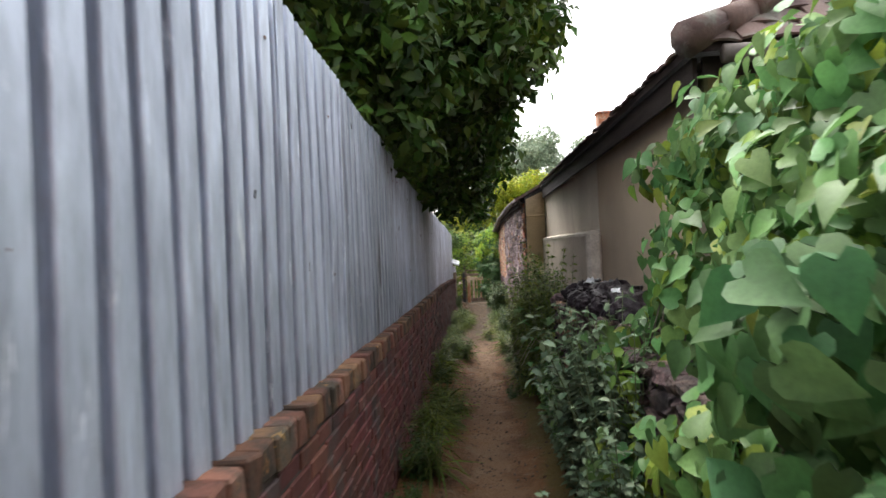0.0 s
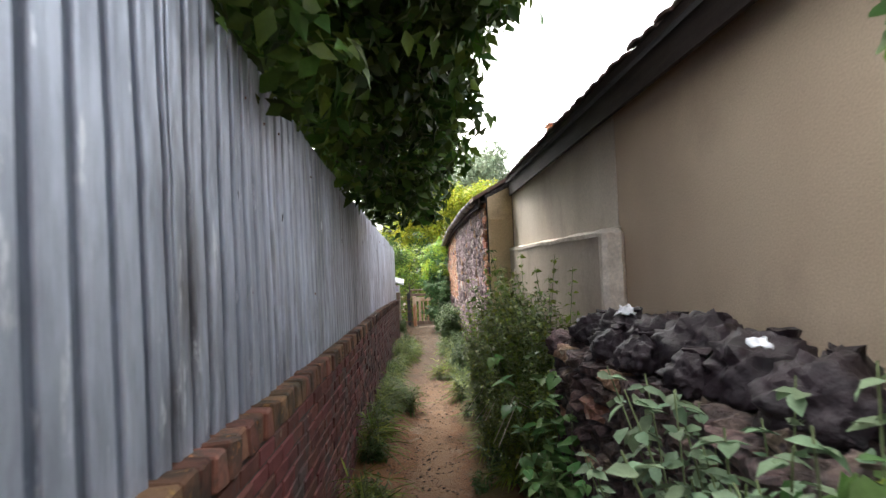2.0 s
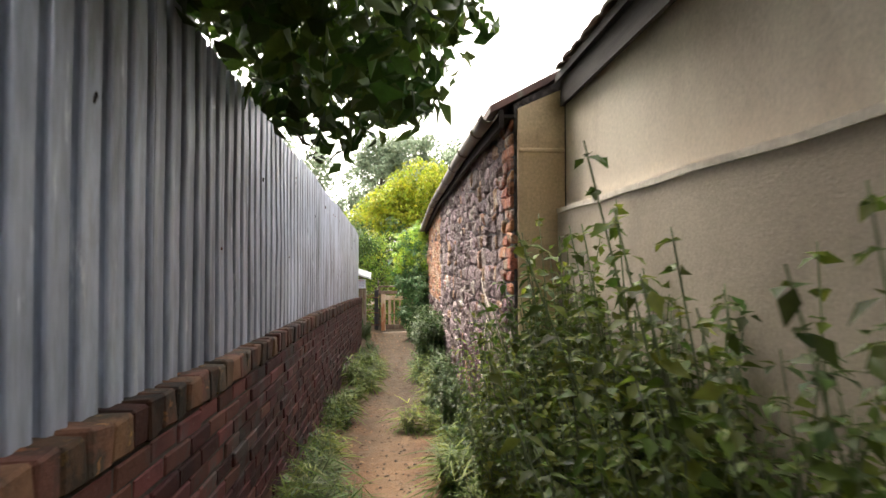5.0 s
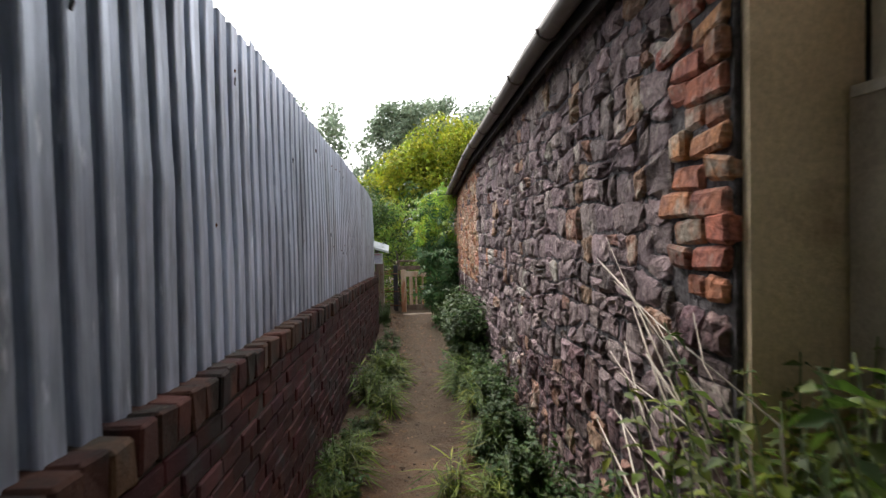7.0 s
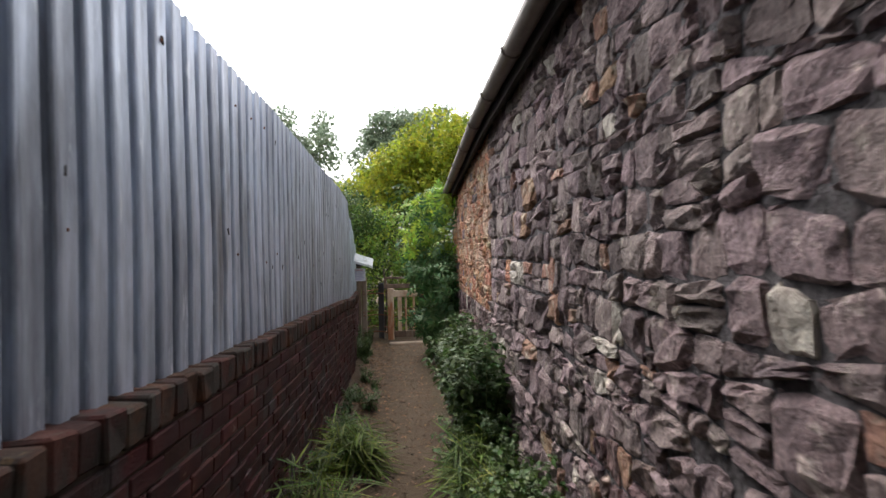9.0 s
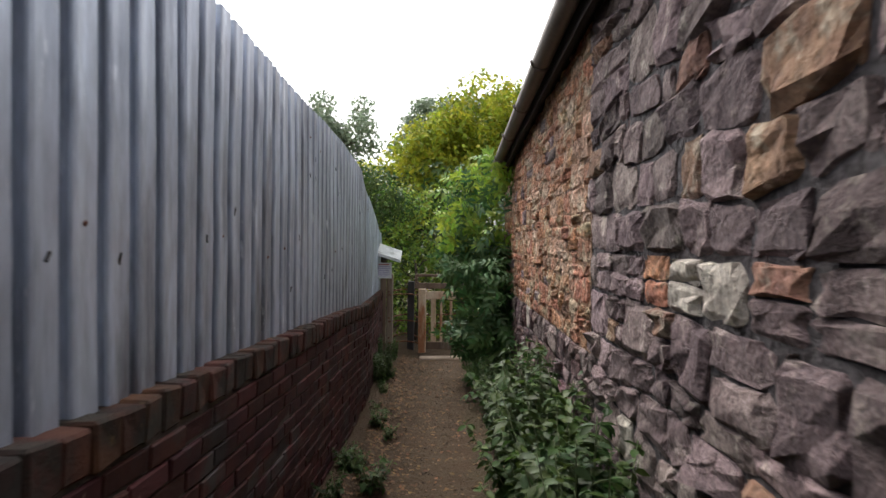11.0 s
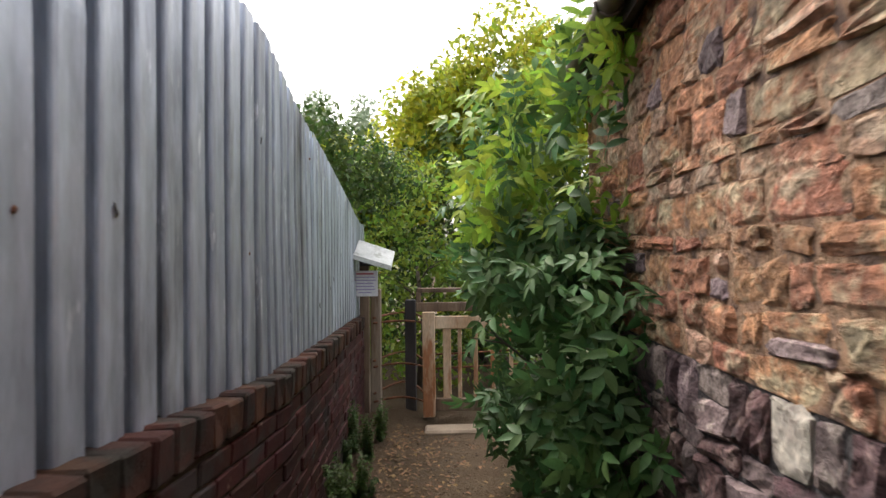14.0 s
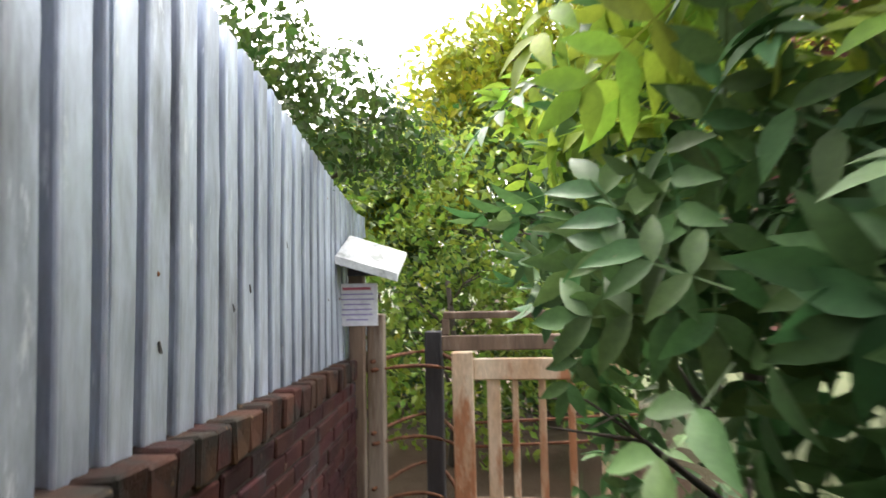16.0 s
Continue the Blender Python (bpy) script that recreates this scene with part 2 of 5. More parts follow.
def wear_path(m):
    """A trodden paler middle and olive moss along one edge of the dirt path, broken up by noise."""
    n, l = m.node_tree.nodes, m.node_tree.links
    bs = n["Principled BSDF"]
    src = bs.inputs["Base Color"].links[0].from_socket
    geo = n.new("ShaderNodeNewGeometry")
    sep = n.new("ShaderNodeSeparateXYZ")
    l.new(geo.outputs["Position"], sep.inputs[0])
    nz = n.new("ShaderNodeTexNoise")
    nz.inputs["Scale"].default_value = 3.0
    nz.inputs["Detail"].default_value = 6
    l.new(geo.outputs["Position"], nz.inputs["Vector"])
    wob = n.new("ShaderNodeMath")
    wob.operation = "MULTIPLY_ADD"
    wob.inputs[1].default_value = 0.5
    l.new(nz.outputs["Fac"], wob.inputs[0])
    l.new(sep.outputs["X"], wob.inputs[2])
    for centre, half, colour, amount in ((0.35, 0.24, (0.235, 0.15, 0.09), 0.58), (0.78, 0.18, (0.1, 0.088, 0.022), 0.7)):
        d = n.new("ShaderNodeMath")
        d.operation = "SUBTRACT"
        d.inputs[1].default_value = centre
        l.new(wob.outputs[0], d.inputs[0])
        a = n.new("ShaderNodeMath")
        a.operation = "ABSOLUTE"
        l.new(d.outputs[0], a.inputs[0])
        r = n.new("ShaderNodeMapRange")
        r.inputs["From Min"].default_value = half
        r.inputs["From Max"].default_value = half * 0.4
        r.inputs["To Max"].default_value = amount
        l.new(a.outputs[0], r.inputs["Value"])
        x = n.new("ShaderNodeMixRGB")
        x.inputs[2].default_value = (*colour, 1)
        l.new(r.outputs[0], x.inputs[0])
        l.new(src, x.inputs[1])
        src = x.outputs[0]
    # Blend to dark brown farther along the lane, its edge broken by noise.
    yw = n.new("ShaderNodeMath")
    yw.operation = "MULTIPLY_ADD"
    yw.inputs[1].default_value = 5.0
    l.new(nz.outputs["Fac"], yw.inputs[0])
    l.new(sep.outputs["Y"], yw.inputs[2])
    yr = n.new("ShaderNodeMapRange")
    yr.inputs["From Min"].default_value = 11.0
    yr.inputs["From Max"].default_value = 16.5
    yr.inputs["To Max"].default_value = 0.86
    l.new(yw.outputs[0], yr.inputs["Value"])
    darker = n.new("ShaderNodeMixRGB")
    darker.inputs[2].default_value = (0.036, 0.024, 0.012, 1)
    l.new(yr.outputs[0], darker.inputs[0])
    l.new(src, darker.inputs[1])
    # grassy earth outside the lane walls
    off = n.new("ShaderNodeMath")
    off.operation = "ABSOLUTE"
    l.new(wob.outputs[0], off.inputs[0])
    gr = n.new("ShaderNodeMapRange")
    gr.inputs["From Min"].default_value = 1.5
    gr.inputs["From Max"].default_value = 2.1
    l.new(off.outputs[0], gr.inputs["Value"])
    turf = n.new("ShaderNodeMixRGB")
    turf.inputs[1].default_value = (0.055, 0.085, 0.026, 1)
    turf.inputs[2].default_value = (0.085, 0.08, 0.04, 1)
    l.new(nz.outputs["Fac"], turf.inputs[0])
    out = n.new("ShaderNodeMixRGB")
    l.new(gr.outputs[0], out.inputs[0])
    l.new(darker.outputs[0], out.inputs[1])
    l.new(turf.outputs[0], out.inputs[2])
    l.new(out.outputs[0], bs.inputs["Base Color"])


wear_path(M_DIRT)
M_STEP = mat("pale_stone_step", (0.3, 0.23, 0.17), (0.2, 0.15, 0.11), 4, 0.92, 0.6, 40)
M_OLDWOOD = mat("weathered_wood", (0.2, 0.135, 0.095), (0.11, 0.075, 0.055), 9, 0.85, 0.6, 60, stretch=(1, 1, 0.12), spots=(0.3, 0.24, 0.19), spot_scale=5)
M_GREYWOOD = mat("dark_grey_wood", (0.07, 0.065, 0.07), (0.04, 0.038, 0.04), 9, 0.85, 0.6, 60, stretch=(1, 1, 0.12))
M_GATEWOOD = mat("pale_peeling_wood", (0.68, 0.54, 0.4), (0.52, 0.33, 0.2), 6, 0.8, 0.5, 60, stretch=(1, 1, 0.3), spots=(0.4, 0.17, 0.08), spot_scale=4, spot_low=0.54, spot_high=0.62)
M_RUST = mat("rusty_iron", (0.24, 0.1, 0.05), (0.12, 0.05, 0.03), 20, 0.85, 0.5, 90, metal=0.3)
M_SIGN = mat("white_paper", (0.8, 0.8, 0.84), (0.74, 0.73, 0.8), 6, 0.5, 0.1, 30)
M_INK = mat("purple_ink", (0.36, 0.3, 0.58), (0.3, 0.25, 0.5), 10, 0.6, 0)
M_REDINK = mat("red_ink", (0.5, 0.12, 0.17), (0.4, 0.1, 0.15), 10, 0.6, 0)
M_ROOFLET = mat("pale_painted_board", (0.66, 0.67, 0.67), (0.52, 0.53, 0.53), 6, 0.7, 0.4, 40, spots=(0.36, 0.37, 0.35), spot_scale=8, spot_low=0.56)
M_PLASTIC = mat("black_plastic", (0.012, 0.008, 0.011), (0.03, 0.02, 0.025), 8, 0.42, 0.7, 16, bump_dist=0.03, rugged=0.05, rugged_scale=9, spec=0.3, flecks=(0.09, 0.075, 0.08), fleck_scale=7)
M_RAG = mat("white_plastic_scrap", (0.82, 0.84, 0.87), (0.7, 0.72, 0.76), 9, 0.5, 0.5, 20, bump_dist=0.02)
M_BARK = mat("bark", (0.09, 0.07, 0.055), (0.05, 0.04, 0.03), 8, 0.92, 1.0, 30, stretch=(1, 1, 0.3), bump_dist=0.02)
M_STEM = mat("green_stem", (0.11, 0.15, 0.05), (0.08, 0.1, 0.04), 8, 0.7, 0.2, 40)
M_TWIG = mat("dry_stem", (0.48, 0.42, 0.34), (0.34, 0.28, 0.22), 8, 0.85, 0.3, 60)
M_TREE = leaf_mat("tree_leaf", (0.075, 0.135, 0.018), (0.022, 0.05, 0.009), vary=0.5, translucent=0.2)
M_HEDGE = leaf_mat("golden_hedge_leaf", (0.44, 0.45, 0.035), (0.14, 0.2, 0.022), translucent=0.38)
M_LAUREL = leaf_mat("laurel_leaf", (0.07, 0.12, 0.025), (0.03, 0.065, 0.015), rough=0.48, translucent=0.36)
M_ELDER = leaf_mat("elder_leaf", (0.085, 0.165, 0.05), (0.04, 0.09, 0.032), rough=0.54, translucent=0.3)
M_ELDERTOP = leaf_mat("young_elder_leaf", (0.27, 0.38, 0.045), (0.13, 0.22, 0.03))
M_CREEPER = leaf_mat("creeper_leaf", (0.15, 0.28, 0.085), (0.075, 0.16, 0.05), rough=0.48, translucent=0.34)
M_BINDWEED = leaf_mat("bindweed_leaf", (0.085, 0.175, 0.055), (0.045, 0.105, 0.036), rough=0.62, translucent=0.25)
M_LIMELEAF = leaf_mat("lime_leaf", (0.22, 0.31, 0.045), (0.12, 0.2, 0.03))
M_SILVER = leaf_mat("grey_green_leaf", (0.19, 0.265, 0.16), (0.1, 0.16, 0.085), rough=0.6, translucent=0.25)
M_WEED = leaf_mat("weed_leaf", (0.06, 0.105, 0.02), (0.028, 0.058, 0.012), translucent=0.34)
M_NETTLE = leaf_mat("nettle_leaf", (0.15, 0.19, 0.024), (0.06, 0.1, 0.016), vary=0.5, translucent=0.38)
# Pale grey-green has the distance haze mixed into the leaf colour.
M_FAR = leaf_mat("far_tree_leaf_hazed", (0.25, 0.3, 0.2), (0.17, 0.22, 0.15), rough=0.7)
M_LITTER = mat("dead_leaf", (0.16, 0.088, 0.038), (0.08, 0.046, 0.022), 8, 0.9, 0.2, 40, vary=0.45, hue=0.02)
M_PEBBLE = mat("pebble", (0.11, 0.078, 0.055), (0.07, 0.05, 0.036), 8, 0.9, 0.4, 40, vary=0.4)


# ---------- mesh helpers ----------
rng = np.random.default_rng(7)


def interp(y, ys, zs):
    return float(np.interp(y, ys, zs))


def cop(y):
    """Top of the brick coping."""
    return interp(y, (-4, 1, 6, 12, 16.4, 18.3, 19.45, 20.8, 22.8, 23.4), (1.17, 1.08, 0.97, 0.86, 0.71, 0.635, 0.56, 0.505, 0.44, 0.42))


def fence_top(y):
    return interp(y, (-4, 2, 5.5, 9, 12, 16, 18.5, 19.45, 20.1, 21.2, 22.5, 23.4), (2.66, 2.56, 2.43, 2.28, 2.22, 2.09, 2.03, 1.95, 1.8, 1.66, 1.48, 1.36))


def fence_x(y):
    return interp(y, (-4, 17, 19.45, 23.4), (-0.68, -0.68, -0.69, -0.945))


def eave(y):
    """Low edge of the outbuilding roof, falling with the lane."""
    return interp(y, (10, 12, 16, 18.5, 20.9), (2.33, 2.37, 2.33, 2.2, 2.03))


def gnd(y):
    return interp(y, (-20, 0, 9, 18, 22.5, 60), (0.2, -0.08, -0.25, -0.48, -0.58, -0.6))


def mesh_obj(name, verts, faces, material, parent=None, label="", smooth=False):
    me = bpy.data.meshes.new(name)
    me.from_pydata([tuple(v) for v in verts], [], [tuple(f) for f in faces])
    me.materials.append(material)
    if smooth:
        me.polygons.foreach_set("use_smooth", [True] * len(me.polygons))
    me.update()
    ob = new(name, me)
    if parent is not None:
        ob.parent = parent
    if label:
        ob["label"] = label
    return ob


def part(name, bm, material, parent=None, label="", smooth=False):
    """Link a bmesh as one mesh object under a thing or a part."""
    me = bpy.data.meshes.new(name)
    bm.to_mesh(me)
    bm.free()
    me.materials.append(material)
    if smooth:
        me.polygons.foreach_set("use_smooth", [True] * len(me.polygons))
    ob = new(name, me)
    if parent is not None:
        ob.parent = parent
    if label:
        ob["label"] = label
    return ob


def box(bm, cx, cy, cz, sx, sy, sz, bevel=0.0, m=None, jit=0.0):
    made = bmesh.ops.create_cube(bm, size=1.0)["verts"]
    for v in made:
        v.co = Vector((v.co.x * sx, v.co.y * sy, v.co.z * sz))
        if jit:
            v.co += Vector(rng.uniform(-jit, jit, 3))
        if m is not None:
            v.co = m.to_3x3() @ v.co
        v.co += Vector((cx, cy, cz))
    if bevel:
        edges = list({e for v in made for e in v.link_edges})
        bmesh.ops.bevel(bm, geom=edges, offset=bevel, segments=1, affect="EDGES", profile=0.5)


def slab(bm, pts, thick):
    """A closed prism from an outline (list of 3D points) pushed along a vector."""
    a = [bm.verts.new(p) for p in pts]
    b = [bm.verts.new(Vector(p) + Vector(thick)) for p in pts]
    bm.faces.new(a)
    bm.faces.new(b[::-1])
    for i in range(len(a)):
        j = (i + 1) % len(a)
        bm.faces.new((a[j], a[i], b[i], b[j]))
    bmesh.ops.recalc_face_normals(bm, faces=bm.faces)


def tube_geo(path, r0, r1, sides=6):
    """Vertices and faces of a tapered tube along a path."""
    path = [Vector(p) for p in path]
    vs, fs = [], []
    n = len(path)
    for i, p in enumerate(path):
        d = (path[min(i + 1, n - 1)] - path[max(i - 1, 0)]).normalized()
        u = d.orthogonal().normalized()
        w = d.cross(u)
        r = r0 + (r1 - r0) * i / max(1, n - 1)
        for k in range(sides):
            a = 2 * math.pi * k / sides
            vs.append(p + u * (math.cos(a) * r) + w * (math.sin(a) * r))
    for i in range(n - 1):
        for k in range(sides):
            j = (k + 1) % sides
            fs.append((i * sides + k, i * sides + j, (i + 1) * sides + j, (i + 1) * sides + k))
    fs.append(tuple(range(sides - 1, -1, -1)))
    fs.append(tuple((n - 1) * sides + k for k in range(sides)))
    return vs, fs


def tubes_obj(name, tubes, material, parent=None, label=""):
    vs, fs = [], []
    for path, r0, r1, sides in tubes:
        v, f = tube_geo(path, r0, r1, sides)
        o = len(vs)
        vs += v
        fs += [tuple(i + o for i in q) for q in f]
    return mesh_obj(name, vs, fs, material, parent, label, smooth=True)


def quad_mesh(name, verts, quads, material, parent=None, label=""):
    """Fast mesh from numpy quads."""
    me = bpy.data.meshes.new(name)
    nf = len(quads)
    me.vertices.add(len(verts))
    me.vertices.foreach_set("co", np.asarray(verts, dtype=np.float32).ravel())
    me.loops.add(nf * 4)
    me.loops.foreach_set("vertex_index", np.asarray(quads, dtype=np.int32).ravel())
    me.polygons.add(nf)
    me.polygons.foreach_set("loop_start", np.arange(0, nf * 4, 4, dtype=np.int32))
    me.materials.append(material)
    me.update(calc_edges=True)
    me.polygons.foreach_set("use_smooth", [True] * nf)
    ob = new(name, me)
    if parent is not None:
        ob.parent = parent
    if label:
        ob["label"] = label
    return ob


def leaf_shape(kind):
    """A folded, bent leaf along +y, one unit long, as (verts, quads)."""
    rows = {
        "oval": ((0, 0.03), (0.28, 0.24), (0.65, 0.26), (1, 0.01)),
        "lance": ((0, 0.02), (0.3, 0.15), (0.62, 0.13), (1, 0.01)),
        "heart": ((-0.08, 0.17), (0.05, 0.36), (0.25, 0.42), (0.55, 0.3), (0.82, 0.12), (1, 0.005)),
        "blade": ((0, 0.018), (0.5, 0.026), (1, 0.003)),
        "leaflet": ((0, 0.03), (0.18, 0.15), (0.4, 0.2), (0.66, 0.15), (0.85, 0.07), (1, 0.005)),
        "simple": ((0, 0.04), (0.42, 0.29), (1, 0.012)),
    }[kind]
    vs, qs = [], []
    for i, (t, w) in enumerate(rows):
        z = -0.22 * max(t, 0) ** 2
        y0 = 0.08 if kind == "heart" and i == 0 else t
        vs += [(-w, t, z + 0.35 * w), (0, y0, z), (w, t, z + 0.35 * w)]
    for i in range(len(rows) - 1):
        for k in range(2):
            a = i * 3 + k
            qs.append((a, a + 1, a + 4, a + 3))
    return np.array(vs, float), np.array(qs, int)


def compound(kind, pairs, leaf_len, spread=70):
    """A pinnate leaf: leaflets in pairs along a midrib and one at the tip."""
    v0, q0 = leaf_shape(kind)
    vs, qs = [], []

    def put(pos, ang, s):
        a = radians(ang)
        c, si = math.cos(a), math.sin(a)
        w = v0 * s
        r = np.stack([w[:, 0] * c - w[:, 1] * si, w[:, 0] * si + w[:, 1] * c, w[:, 2]], 1)
        qs.append(q0 + sum(len(x) for x in vs))
        vs.append(r + np.array(pos))

    for i in range(pairs):
        t = 0.25 + 0.5 * i / max(1, pairs - 1)
        put((0, t, -0.1 * t * t), spread - 12 * i, leaf_len)
        put((0, t, -0.1 * t * t), -spread + 12 * i, leaf_len)
    put((0, 0.82, -0.08), 0, leaf_len)
    rib = np.array([(-0.008, 0, 0), (0.008, 0, 0), (0.008, 0.85, -0.08), (-0.008, 0.85, -0.08)])
    qs.append(np.array([(0, 1, 2, 3)]) + sum(len(x) for x in vs))
    vs.append(rib)
    return np.concatenate(vs), np.concatenate(qs)


def leaf_cloud(name, pos, nrm, size, shape, material, parent=None, label="", droop=0.35, tilt=0.6):
    """Many leaves: each at pos, blade facing roughly along nrm, drooping outwards."""
    n = len(pos)
    v0, q0 = shape
    nrm = nrm + rng.normal(0, tilt, (n, 3))
    nrm[:, 2] += 0.35
    nrm /= np.linalg.norm(nrm, axis=1, keepdims=True)
    d = rng.normal(0, 1, (n, 3))
    d[:, 2] -= droop
    d -= nrm * (d * nrm).sum(1, keepdims=True)
    d /= np.linalg.norm(d, axis=1, keepdims=True)
    x = np.cross(d, nrm)
    s = np.asarray(size).reshape(-1, 1, 1)
    w = v0[None] * s
    verts = pos[:, None] + w[..., :1] * x[:, None] + w[..., 1:2] * d[:, None] + w[..., 2:] * nrm[:, None]
    quads = q0[None] + (np.arange(n) * len(v0))[:, None, None]
    return quad_mesh(name, verts.reshape(-1, 3), quads.reshape(-1, 4), material, parent, label)


def clump_points(clumps, per, shell=0.55):
    """Leaf places and outward normals on uneven ellipsoid clumps (cx, cy, cz, rx, ry, rz)."""
    ps, ns = [], []
    for c in clumps:
        k = int(per * c[3] * c[4] ** 0.5 * c[5] ** 0.5) + 4
        u = rng.normal(0, 1, (k, 3))
        u /= np.linalg.norm(u, axis=1, keepdims=True)
        r = (shell + (1.12 - shell) * rng.random((k, 1)) ** 0.6)
        ps.append(np.array(c[:3]) + u * r * np.array(c[3:6]))
        ns.append(u)
    return np.concatenate(ps), np.concatenate(ns)


def empty(name, at, label, category, group="", kind=""):
    ob = new(name)
    ob.empty_display_size = 0.1
    ob.matrix_world = Matrix.Translation(at)
    return tagged(ob, label, category, group, kind)


def rel(ob, parent):
    """Keep a world-built mesh where it is under a placed parent."""
    ob.parent = parent
    ob.matrix_parent_inverse = parent.matrix_basis.inverted()
    return ob


# ---------- ground ----------
def build_ground():
    xs = np.unique(np.concatenate([np.linspace(-400, -3, 12), np.linspace(-3, 3, 73), np.linspace(3, 400, 12)]))
    ys = np.unique(np.concatenate([np.linspace(-400, -6, 10), np.linspace(-6, 27, 331), np.linspace(27, 600, 14)]))
    vs = []
    for y in ys:
        for x in xs:
            z = gnd(y)
            if abs(x) < 3 and -6 < y < 27:
                z += 0.05 * noise.noise((x * 1.3, y * 0.8, 0)) + 0.018 * noise.noise((x * 6, y * 6, 3)) + 0.008 * noise.noise((x * 17, y * 17, 5))
                z += 0.07 * min(1, max(0, abs(x - 0.1) - 0.25) / 0.35)
            vs.append((x, y, z))
    nx = len(xs)
    fs = [(j * nx + i, j * nx + i + 1, (j + 1) * nx + i + 1, (j + 1) * nx + i) for j in range(len(ys) - 1) for i in range(nx - 1)]
    g = mesh_obj("ground", vs, fs, M_DIRT, smooth=True)
    tagged(g, "trodden sandy orange-brown dirt path with grassy earth beyond walls", "ground", kind="structure")


def ground_z(x, y):
    z = gnd(y) + 0.05 * noise.noise((x * 1.3, y * 0.8, 0)) + 0.018 * noise.noise((x * 6, y * 6, 3))
    return z + 0.07 * min(1, max(0, abs(x - 0.1) - 0.25) / 0.35)


build_ground()


# ---------- brick wall and tin fence along one side ----------
def along(fn_x, fn_z, y):
    """Frame of the wall at y: its matrix with local y along the run."""
    e = 0.05
    d = Vector((fn_x(y + e) - fn_x(y - e), 2 * e, fn_z(y + e) - fn_z(y - e))).normalized()
    side = Vector((d.y, -d.x, 0)).normalized()
    up = side.cross(d)
    return Matrix(((side.x, d.x, up.x, fn_x(y)), (side.y, d.y, up.y, y), (side.z, d.z, up.z, fn_z(y)), (0, 0, 0, 1)))


def strip_prism(name, ys, section, material, label, category):
    """A wall swept along y; section(y) gives the outline in (x, z)."""
    vs, fs = [], []
    k = len(section(ys[0]))
    for y in ys:
        vs += [(x, y, z) for x, z in section(y)]
    for i in range(len(ys) - 1):
        for j in range(k):
            m = (j + 1) % k
            fs.append((i * k + m, i * k + j, (i + 1) * k + j, (i + 1) * k + m))
    fs.append(tuple(range(k)))
    fs.append(tuple((len(ys) - 1) * k + j for j in range(k - 1, -1, -1)))
    ob = mesh_obj(name, vs, fs, material)
    return tagged(ob, label, category, kind="structure")


RUN = [-4 + 0.25 * i for i in range(110)]
brick_core = strip_prism("wall_left", RUN, lambda y: [(fence_x(y) - 0.12, gnd(y) - 0.3), (fence_x(y) + 0.058, gnd(y) - 0.3), (fence_x(y) + 0.058, cop(y) - 0.03), (fence_x(y) - 0.12, cop(y) - 0.03)],
                         M_MORTAR, "low red brick wall with brick-on-edge coping", "wall")


def brick_mesh(name, sx, sy, sz, material, bev=0.006, jit=0.003):
    bm = bmesh.new()
    box(bm, 0, 0, 0, sx, sy, sz, bevel=bev, jit=jit)
    me = bpy.data.meshes.new(name)
    bm.to_mesh(me)
    bm.free()
    me.materials.append(material)
    return me


def build_coping():
    meshes = [brick_mesh("coping_brick", 0.17, 0.107, 0.115, M_COPING, 0.008, 0.007) for _ in range(5)]
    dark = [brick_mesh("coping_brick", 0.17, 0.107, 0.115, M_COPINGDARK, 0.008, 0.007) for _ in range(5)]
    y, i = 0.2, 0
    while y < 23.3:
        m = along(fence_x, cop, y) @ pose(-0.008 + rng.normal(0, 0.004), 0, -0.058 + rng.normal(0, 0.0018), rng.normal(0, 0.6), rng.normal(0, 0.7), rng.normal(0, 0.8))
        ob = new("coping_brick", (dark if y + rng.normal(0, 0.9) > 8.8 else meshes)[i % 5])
        ob.parent = brick_core
        ob.matrix_basis = m
        y += 0.1125
        i += 1


def build_bricks():
    meshes = [brick_mesh("brick", 0.1, 0.215, 0.065, M_BRICK) for _ in range(5)]
    dark = [brick_mesh("brick", 0.1, 0.215, 0.065, M_BRICKDARK) for _ in range(5)]
    joined = {0: ([], []), 1: ([], [])}
    tmpl = [(np.array([v.co for v in me.vertices]), [tuple(p.vertices) for p in me.polygons]) for me in meshes]
    count = 0
    for c in range(17):
        y = 0.3 + (0.1125 if c % 2 else 0)
        while y < 23.2:
            z_off = -0.128 - 0.0375 - 0.075 * c
            if cop(y) + z_off > gnd(y) - 0.08:
                m = along(fence_x, cop, y) @ pose(0.018 + rng.normal(0, 0.003), 0, z_off + rng.normal(0, 0.0015), 0, 0, rng.normal(0, 0.6))
                k = int(rng.integers(5))
                darker = 1 if y + rng.normal(0, 0.9) > 8.8 else 0
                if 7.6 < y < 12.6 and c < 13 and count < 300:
                    ob = new("brick", (dark if darker else meshes)[k])
                    ob.parent = brick_core
                    ob.matrix_basis = m
                    count += 1
                else:
                    v, f = tmpl[k]
                    jv, jf = joined[darker]
                    o = len(jv)
                    mm = np.array(m)
                    jv += [tuple(p) for p in v @ mm[:3, :3].T + mm[:3, 3]]
                    jf += [tuple(i + o for i in q) for q in f]
            y += 0.225
    for darker, (jv, jf) in joined.items():
        ob = mesh_obj("brickwork", jv, jf, M_BRICKDARK if darker else M_BRICK, brick_core)
        ob["kind"] = "stuff"


